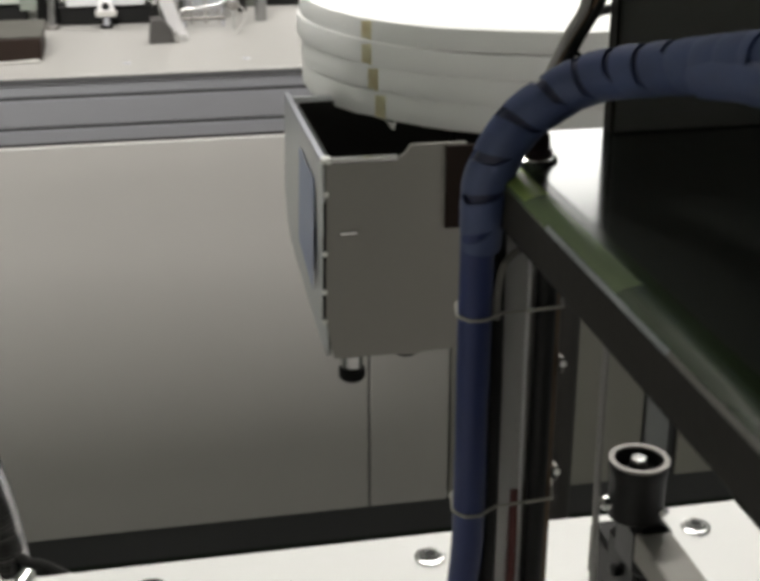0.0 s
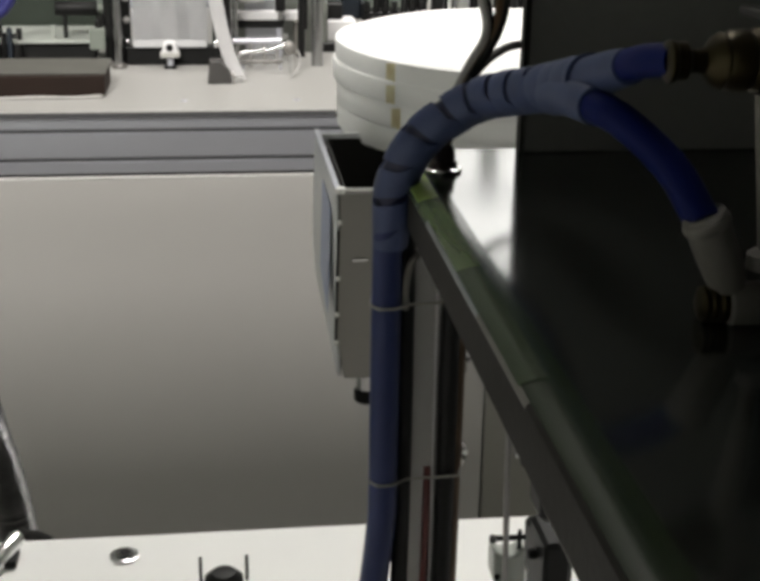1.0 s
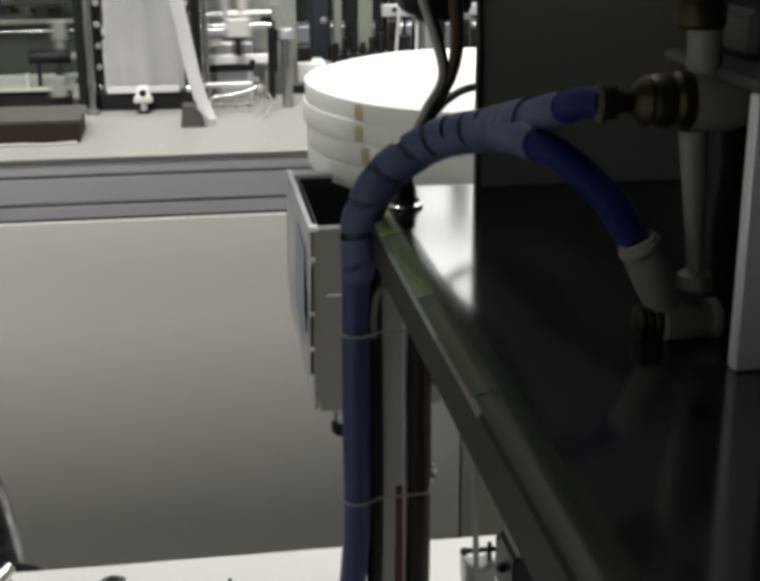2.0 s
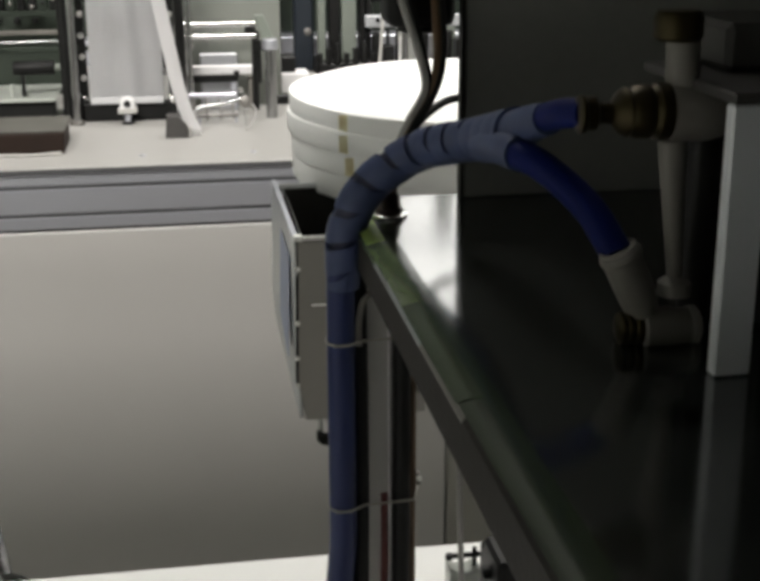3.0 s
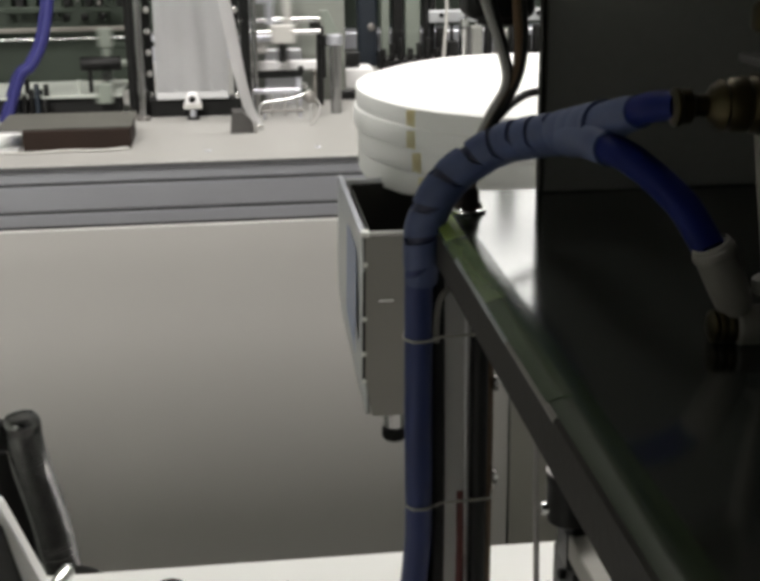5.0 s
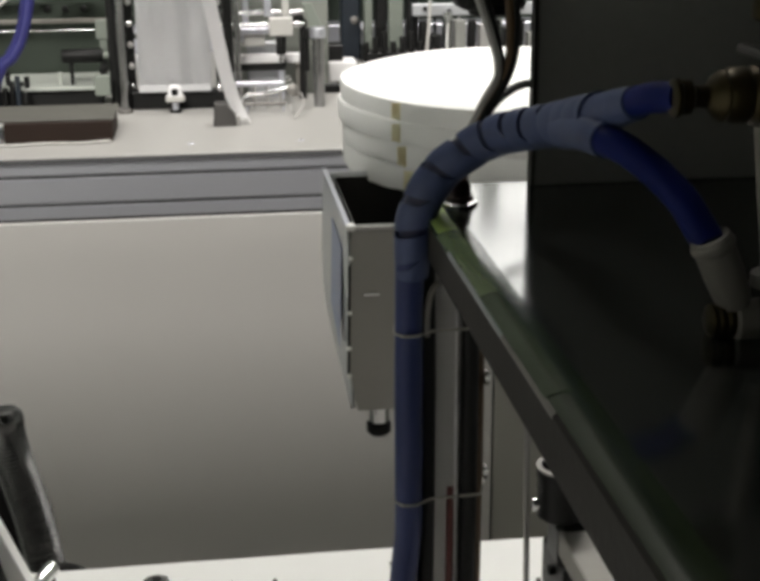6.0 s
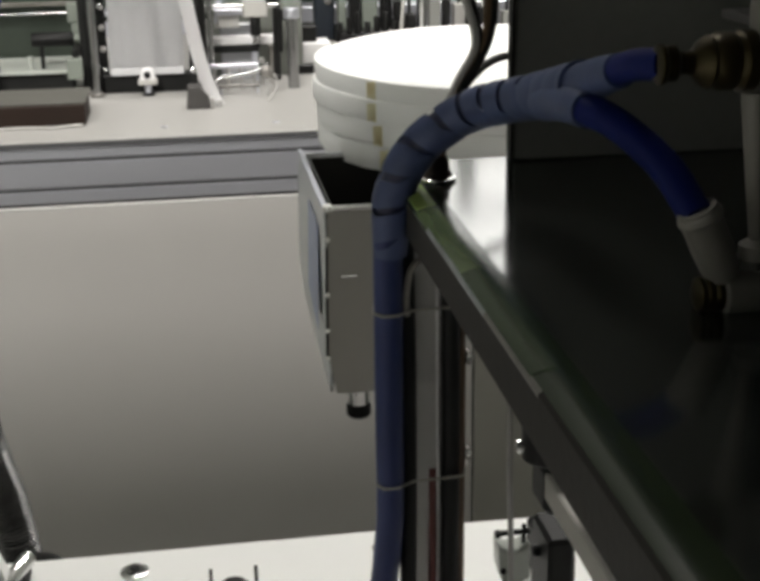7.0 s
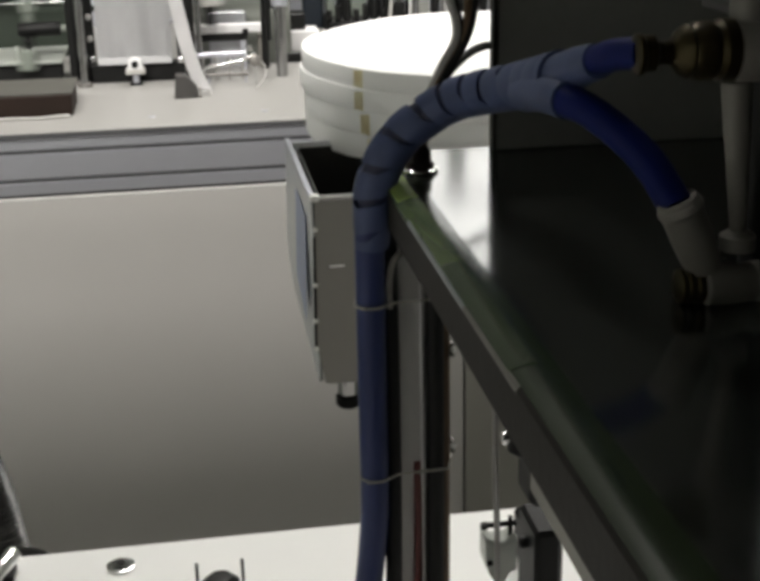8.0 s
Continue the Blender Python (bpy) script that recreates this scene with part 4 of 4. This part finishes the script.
def strap_arm():
    b = thing("strap_base", "grey steel foot block holding the white strap", "bracket", (0.045, 0.2, Z))
    part("block", prism([(0.033, Z), (0.068, Z), (0.066, 0.868), (0.052, 0.884), (0.036, 0.884)], "y", 0.185, 0.215, 0.0012), M_foot, b)
    part("cheek", box(0.0680, 0.0730, 0.183, 0.217, Z, 0.866, 0.001), M_alu_v, b)
    c = thing("fabric_strap", "narrow white fabric strap curving up from its foot", "strap", STRAP_AT)
    path = spline([(0.0800, 0.1960, 0.8535), (0.0745, 0.1985, 0.866), (0.0655, 0.2010, 0.888), (0.0555, 0.203, 0.925), (0.0480, 0.2045, 0.965), (0.0400, 0.206, 1.01), (0.0310, 0.208, 1.06), (0.0200, 0.211, 1.13), (0.008, 0.215, 1.21)], 8)
    bm = bmesh.new()
    prev = None
    for i, p in enumerate(path):
        w = 0.0105
        tw = 0.12 * math.sin(i * 0.11)
        e = Vector((math.cos(tw), math.sin(tw), 0)) * w
        row = [bm.verts.new(p + e * s + Vector((0, 0.0012 * s * s, 0))) for s in (-1, -0.5, 0, 0.5, 1)]
        if prev:
            for j in range(4):
                bm.faces.new((prev[j], prev[j + 1], row[j + 1], row[j]))
        prev = row
    bmesh.ops.solidify(bm, geom=bm.faces[:], thickness=0.0016)
    part("band", bm, M_strap, c)
    part("clip", box(0.0725, 0.0865, 0.1925, 0.1985, 0.8505, 0.8600, 0.001), M_chrome, c, "steel end clip")
    return c


STRAP = strap_arm()


def right_frame():
    c = thing("rod_frame", "steel post with collar and horizontal chrome rods", "frame", (0.206, 0.34, Z))
    part("post", rod((0.207, 0.34, Z), (0.207, 0.34, 0.962), 0.0092, seg=24), M_shaft, c)
    part("collar", lathe([(0.0125, 0), (0.0135, 0.001), (0.0135, 0.014), (0.012, 0.016)], pose(0.207, 0.34, 0.962), 24), M_alu, c)
    part("plate", prism([(0.184, 1.014), (0.199, 1.014), (0.219, 0.968), (0.219, 0.946), (0.206, 0.946)], "y", 0.365, 0.373, 0.001), M_column, c, "angled grey side plate")
    for bx in (0.1885, 0.2015):
        part("cylinder", rod((bx + 0.003, 0.3825, 0.902), (bx + 0.003, 0.3825, 0.972), 0.0040, seg=16, bev=0.0008), M_blackmetal, c, "dark cylinder")
    part("cylinder_mount", box(0.186, 0.212, 0.3732, 0.3785, 0.955, 0.972, 0.001), M_blackmetal, c)
    part("leg", rod((0.1865, 0.425, Z), (0.1865, 0.39, 0.985), 0.0062, seg=18), M_blackmetal, c)
    for z, y in ((0.996, 0.407), (0.978, 0.386)):
        part("rod", rod((0.045, y, z), (0.188, y, z), 0.0042, seg=16), M_chrome, c, "horizontal chrome rod")
    part("stop", box(0.168, 0.186, 0.362, 0.371, 0.985, 0.996, 0.001), M_blackmetal, c)
    part("lower_rail", box(0.066, 0.188, 0.420, 0.436, 0.911, 0.926, 0.002), M_strap, c, "pale lower rail")
    part("rail_insert", box(0.070, 0.157, 0.4215, 0.4350, 0.8985, 0.9108, 0.001), M_blackmetal, c)
    part("rail_leg", box(0.070, 0.080, 0.4225, 0.434, Z, 0.8983, 0.001), M_alu, c)
    part("rail_leg", box(0.145, 0.155, 0.4225, 0.434, Z, 0.8983, 0.001), M_alu, c)
    part("rail_block", box(0.150, 0.1595, 0.418, 0.4198, 0.906, 0.918, 0.0008), M_blackmetal, c)
    part("wire_guide", tube([(0.075, 0.262, Z + 0.001), (0.082, 0.262, 0.880), (0.105, 0.264, 0.884), (0.130, 0.268, 0.887), (0.150, 0.275, 0.892), (0.160, 0.28, 0.8985)], 0.0030, 12), M_chrome, c, "bent chrome wire guide")
    part("guide_hub", lathe([(0.008, 0), (0.0095, 0.002), (0.0095, 0.008), (0.006, 0.010)], pose(0.160, 0.278, 0.888, 90), 20), M_rim, c, "dull round hub")
    part("hub_leg", rod((0.160, 0.276, Z), (0.160, 0.276, 0.884), 0.0022, seg=10), M_chrome, c)
    part("drip_wire", tube([(0.165, 0.274, 0.888), (0.174, 0.262, 0.880), (0.172, 0.246, 0.866), (0.158, 0.228, 0.8525)], 0.0012, 8), M_cgrey, c)
    part("cross_bar", box(0.085, 0.150, 0.300, 0.306, 0.8600, 0.8650, 0.001), M_rim, c)
    part("cross_leg", box(0.086, 0.090, 0.301, 0.305, Z, 0.8598, 0.0008), M_alu, c)
    part("cross_leg", box(0.144, 0.148, 0.301, 0.305, Z, 0.8598, 0.0008), M_alu, c)
    part("screen", box(0.066, 0.235, 0.4725, 0.4765, Z, 1.13, 0.001), M_screen, c, "pale green-grey screen plate")
    part("lever_pin", rod((0.071, 0.372, 0.952), (0.083, 0.372, 0.966), 0.0036, seg=12, bev=0.0006), M_alu_v, c, "slanted steel pin")
    part("pin_post", box(0.066, 0.072, 0.368, 0.376, Z, 0.955, 0.0008), M_alu_v, c)
    part("mid_block", box(0.095, 0.158, 0.446, 0.464, Z, 0.943, 0.002), M_bar, c, "pale slide block")
    part("front_rail", box(0.072, 0.150, 0.330, 0.340, 0.886, 0.8935, 0.001), M_alu, c)
    for k in range(4):
        part("spacer", rod((0.080 + 0.021 * k, 0.335, Z), (0.080 + 0.021 * k, 0.335, 0.8858), 0.0028, seg=10), M_alu_v, c)
    part("set_screw", lathe([(0.005, 0), (0.005, 0.004), (0.002, 0.006)], pose(0.156, 0.335, 0.898, 90), 12), M_chrome, c, "bright set screw")
    part("back_block", box(0.176, 0.192, 0.440, 0.470, Z, 0.905, 0.001), M_fit, c)


right_frame()
CARRIAGE_AT = (0.0, 0.40, 0.98)


def carriage():
    c = thing("transfer_carriage", "sliding carriage with pale blocks and grippers", "machine part", CARRIAGE_AT)
    part("block", box(0.132, 0.171, 0.3750, 0.3970, 0.961, 0.990, 0.0015), M_whitep, c, "pale sliding block")
    part("lower_block", box(0.086, 0.126, 0.4100, 0.4270, 0.941, 0.966, 0.0015), M_whitep, c, "pale lower block")
    part("link", box(0.086, 0.171, 0.3975, 0.4095, 0.962, 0.972, 0.001), M_alu, c)
    part("cylinder", rod((0.151, 0.387, 0.9608), (0.151, 0.387, 0.930), 0.0085, seg=18, bev=0.001), M_blackmetal, c, "dark cylinder")
    part("foot", rod((0.151, 0.387, 0.9298), (0.151, 0.387, 0.917), 0.005, seg=14), M_chrome, c)
    part("upright", box(0.090, 0.100, 0.4110, 0.4250, 0.9662, 1.06, 0.001), M_alu, c)
    part("upright", box(0.125, 0.137, 0.3990, 0.4090, 0.9902, 1.06, 0.001), M_alu, c)
    part("upright", box(0.155, 0.166, 0.3990, 0.4090, 0.9902, 1.06, 0.001), M_whitep, c)
    part("head", box(0.090, 0.140, 0.4010, 0.4270, 1.024, 1.032, 0.001), M_alu, c)
    # the gripper end
    part("gripper_body", box(-0.148, -0.126, 0.392, 0.412, 0.960, 0.990, 0.0015), M_column, c, "grey gripper body")
    part("gripper_arm", box(-0.143, -0.131, 0.395, 0.409, 0.925, 0.9598, 0.001), M_column, c)
    part("gripper_jaw", box(-0.149, -0.125, 0.318, 0.3345, 0.880, 0.912, 0.0015), M_column, c, "grey gripper jaw")
    part("gripper_link", box(-0.141, -0.133, 0.335, 0.412, 0.905, 0.924, 0.001), M_blackmetal, c)
    part("tie_bar", box(-0.1255, 0.0858, 0.3995, 0.4060, 0.9585, 0.9665, 0.001), M_green, c)
    part("bridge", box(0.0860, 0.0905, 0.3990, 0.4270, 0.9500, 0.9700, 0.001), M_alu, c)
    return c


CARRIAGE = carriage()


def left_station():
    c = thing("welding_station", "machine station with acrylic plate, rods and roller", "machine", (-0.22, 0.4, Z))
    part("acrylic_plate", box(-0.36, -0.138, 0.335, 0.500, 0.888, 0.892, 0.001), M_clear, c, "frosted acrylic plate")
    part("plate_edge", box(-0.36, -0.138, 0.3335, 0.3348, 0.8885, 0.8925), M_clear, c)
    part("under_bar", box(-0.35, -0.140, 0.345, 0.375, 0.862, 0.8878, 0.002), M_blackmetal, c)
    for lx in (-0.34, -0.25, -0.16):
        part("leg", box(lx - 0.006, lx + 0.006, 0.40, 0.412, Z, 0.8878, 0.001), M_alu_v, c)
    part("rod", rod((-0.45, 0.418, 0.973), (-0.118, 0.418, 0.973), 0.0019, seg=14), M_shaft, c, "long chrome rod")
    part("rail", box(-0.45, -0.118, 0.466, 0.474, 0.979, 0.986, 0.001), M_fit, c, "grey guide rail")
    part("rod_block", box(-0.128, -0.112, 0.408, 0.48, 0.972, 1.012, 0.001), M_blackmetal, c)
    part("rod_block", box(-0.46, -0.442, 0.408, 0.48, Z, 1.012, 0.001), M_blackmetal, c)
    part("block_leg", box(-0.127, -0.114, 0.43, 0.47, Z, 0.9718, 0.001), M_blackmetal, c)
    part("roller", rod((-0.203, 0.365, 0.938), (-0.138, 0.365, 0.938), 0.0115, seg=24, bev=0.002), M_black, c, "black rubber roller")
    part("roller_shaft", rod((-0.1378, 0.365, 0.938), (-0.126, 0.365, 0.938), 0.0060, seg=20, bev=0.001), M_column, c, "grey roller shaft")
    part("roller_arm", box(-0.192, -0.186, 0.360, 0.372, 0.892, 0.931, 0.001), M_blackmetal, c)
    part("knob", lathe([(0.003, 0), (0.003, 0.012), (0.0045, 0.013), (0.0045, 0.02)], pose(-0.208, 0.365, 0.892), 12), M_clear, c)
    for i in range(5):
        part("valve", box(-0.36 + i * 0.022, -0.344 + i * 0.022, 0.62, 0.6608, 1.000, 1.05, 0.002), M_blackmetal if i % 2 else M_green, c, "small valve body")
    part("valve_rail", box(-0.40, -0.13, 0.661, 0.672, Z, 1.06, 0.001), M_green, c, "dark green rear plate")
    for i in range(6):
        part("bolt", lathe([(0.006, 0), (0.006, 0.006), (0.003, 0.008)], pose(-0.255 + i * 0.016, 0.6605, 0.985 + 0.02 * (i % 2), 90), 10), M_blackmetal, c)
    h = thing("air_tube_loop", "purple-blue air tubes looping down to the station", "tube", (-0.26, 0.30, Z))
    for k, (rad, dx, dy) in enumerate(((0.0086, 0.0, 0.0), (0.0032, 0.013, 0.03))):
        part("tube", tube([(-0.228 - dx, 0.33 + dy, 1.16), (-0.236 - dx, 0.325 + dy, 1.07), (-0.243 - dx, 0.320 + dy, 1.02), (-0.255 - dx, 0.315 + dy, 0.975), (-0.272 - dx, 0.312 + dy, 0.945), (-0.292 - dx, 0.312 + dy, 0.925), (-0.32 - dx, 0.312 + dy, Z + 0.004)], rad, 12), M_purple, h, "purple-blue air tube")
    for k in range(9):
        cx, cy = -0.258 - 0.011 * (k % 5), 0.318 + 0.013 * (k // 2)
        part("connector", rod((cx, cy, Z), (cx, cy, 0.890 + 0.005 * (k * 5 % 7)), 0.0042, seg=12, bev=0.0006), (M_blackmetal, M_navy, M_black)[k % 3], h)
    v = thing("valve_bank", "bank of small dark valves with steel screws", "valve", (-0.2, 0.55, Z))
    part("manifold_bar", box(-0.47, -0.105, 0.552, 0.583, 1.003, 1.012, 0.001), M_green, v)
    for lx in (-0.465, -0.115):
        part("bar_leg", box(lx - 0.006, lx + 0.006, 0.555, 0.580, Z, 1.0028, 0.001), M_blackmetal, v)
    for k in range(7):
        x0 = -0.245 + 0.018 * k
        part("valve", box(x0, x0 + 0.013, 0.55, 0.585, 1.0122, 1.032 + 0.010 * (k * 3 % 4), 0.0015), (M_blackmetal, M_green, M_black)[k % 3], v)
        part("screw", lathe([(0.0035, 0), (0.0035, 0.003), (0.0015, 0.004)], pose(x0 + 0.0065, 0.5498, 1.018 + 0.006 * (k % 3), 90), 10), M_rim if k % 2 else M_black, v)


left_station()
SWING_AT = (-0.30, 0.30, 0.98)


def swing_rod():
    c = thing("swing_rod", "thin white rod sliding with the carriage on its foot", "rod", SWING_AT)
    part("slider", box(-0.396, -0.384, 0.294, 0.306, Z, 0.9440, 0.001), M_fit, c, "grey slider foot")
    part("rod", rod((-0.390, 0.30, 0.9338), (-0.170, 0.30, 1.0988), 0.0030, seg=12), M_whitep, c)
    return c


SWING = swing_rod()


def far_machinery():
    c = thing("press_unit", "navy and dark steel press columns on the machine top", "machine", (0.40, 0.9, Z))
    part("navy_column", box(0.298, 0.338, 0.88, 0.92, Z, 1.55, 0.004), M_navy, c, "navy blue column")
    part("bolt", lathe([(0.008, 0), (0.008, 0.006), (0.004, 0.008)], pose(0.325, 0.8798, 0.930, 90), 12), M_rim, c)
    for x, w, m in ((0.352, 0.016, M_column), (0.378, 0.022, M_blackmetal), (0.408, 0.030, M_column), (0.435, 0.010, M_blackmetal)):
        part("column", box(x - w / 2, x + w / 2, 0.86, 0.89, Z, 1.55, 0.002), m, c)
    part("foot", box(0.335, 0.45, 0.80, 0.93, Z, 0.875, 0.004), M_blackmetal, c)
    for k in range(8):
        x = 0.34 + 0.018 * k
        part("valve", rod((x, 0.80, 0.8752), (x, 0.80, 0.895 + 0.01 * (k % 3)), 0.006, seg=12, bev=0.001), M_blackmetal, c)
    d = thing("bolted_rail", "pale bolted rail with pneumatic cylinders below", "rail", (0.56, 0.85, Z))
    part("rail", box(0.440, 0.90, 0.85, 0.87, 0.938, 0.962, 0.002), M_bar, d)
    for k in range(9):
        part("bolt", lathe([(0.005, 0), (0.005, 0.003), (0.002, 0.004)], pose(0.465 + 0.05 * k, 0.8498, 0.953 - 0.006 * (k % 2), 90), 10), M_blackmetal, d)
        part("cylinder", rod((0.460 + 0.05 * k, 0.848, Z), (0.460 + 0.05 * k, 0.838, 0.948 if k == 1 else 0.930), 0.0105 if k == 1 else 0.009, seg=16, bev=0.001), M_chrome if k in (1, 5) else M_blackmetal, d)
        part("clamp", box(0.472 + 0.05 * k, 0.494 + 0.05 * k, 0.815, 0.848, Z, 0.905 + 0.009 * (k * 3 % 4), 0.0015), (M_blackmetal, M_dark, M_alu_v)[k % 3], d)
        part("valve_stem", rod((0.483 + 0.05 * k, 0.832, 0.9052 + 0.009 * (k * 3 % 4)), (0.483 + 0.05 * k, 0.832, 0.9375), 0.003, seg=10), M_chrome if k % 2 else M_black, d)
    part("upper_bar", box(0.445, 0.90, 0.90, 0.93, 0.985, 1.03, 0.003), M_blackmetal, d)
    part("bar_leg", box(0.445, 0.455, 0.871, 0.93, Z, 1.02, 0.002), M_blackmetal, d)
    e = thing("hanging_tube", "thin white air tube hanging before the rail", "tube", (0.452, 0.78, Z))
    part("tube", tube([(0.458, 0.78, 1.25), (0.460, 0.78, 1.08), (0.464, 0.78, 0.97), (0.456, 0.78, Z + 0.003)], 0.0034, 10), M_whitep, e)
    g = thing("slide_blocks", "pale slide block between dark steel blocks", "machine part", (0.255, 0.50, Z))
    for i, (x0, x1, z0, z1) in enumerate(((0.222, 0.300, Z, 0.866), (0.228, 0.285, 0.8662, 0.902), (0.232, 0.262, 0.9022, 0.930))):
        part("block", box(x0, x1, 0.47 + 0.01 * i, 0.54, z0, z1, 0.002), (M_blackmetal, M_strap, M_blackmetal)[i], g)
    f = thing("tall_frame", "tall grey machine frame at the far side", "frame", (0.2, 1.0, Z))
    for x in (-0.02, 0.14, 0.24, 0.62):
        part("upright", box(x, x + 0.035, 0.98, 1.015, Z, 1.7, 0.002), M_column, f)
    part("beam", box(-0.4, 0.9, 0.98, 1.015, 1.7, 1.74, 0.002), M_alu, f)


far_machinery()


# ---- what moves ----
def cycle(first_up, first_down, up, down, period, slide):
    """Rows of a two-position slide that runs to and fro once a period."""
    keys = []
    k = -2
    while k < 9:
        keys += [(first_up + k * period, 0.0), (first_up + k * period + slide, 1.0), (first_down + k * period, 1.0), (first_down + k * period + slide, 0.0)]
        k += 1
    keys.sort()
    def at(t):
        for (a, u), (b, v) in zip(keys, keys[1:]):
            if a <= t <= b:
                return u + (v - u) * (t - a) / max(b - a, 1e-9)
        return 0.0
    times = sorted({0.0, 8.0} | {round(t * FPS) / FPS for t, _ in keys if 0 < t < 8})
    return [(t, Vector(down).lerp(Vector(up), at(t))) for t in times]


def motions():
    x, y, z = LEVER_AT
    walk(LEVER, [(t, pose(*p)) for t, p in cycle(0.33, 1.02, (x, y, z + 0.019), LEVER_AT, 1.21, 0.10)])
    x, y, z = CARRIAGE_AT
    rows = cycle(0.70, 1.34, CARRIAGE_AT, (x - 0.115, y, z), 1.205, 0.13)
    walk(CARRIAGE, [(t, pose(*p)) for t, p in rows])
    x, y, z = SWING_AT
    walk(SWING, [(t, pose(*p)) for t, p in cycle(0.66, 1.30, SWING_AT, (x - 0.17, y, z), 1.205, 0.13)])
    x, y, z = STRAP_AT
    walk(STRAP, [(t, pose(*p, 0, 0, 12000 * (x - p.x))) for t, p in cycle(1.30, 1.40, (x - 0.003, y, z), STRAP_AT, 1.205, 0.08)])


motions()
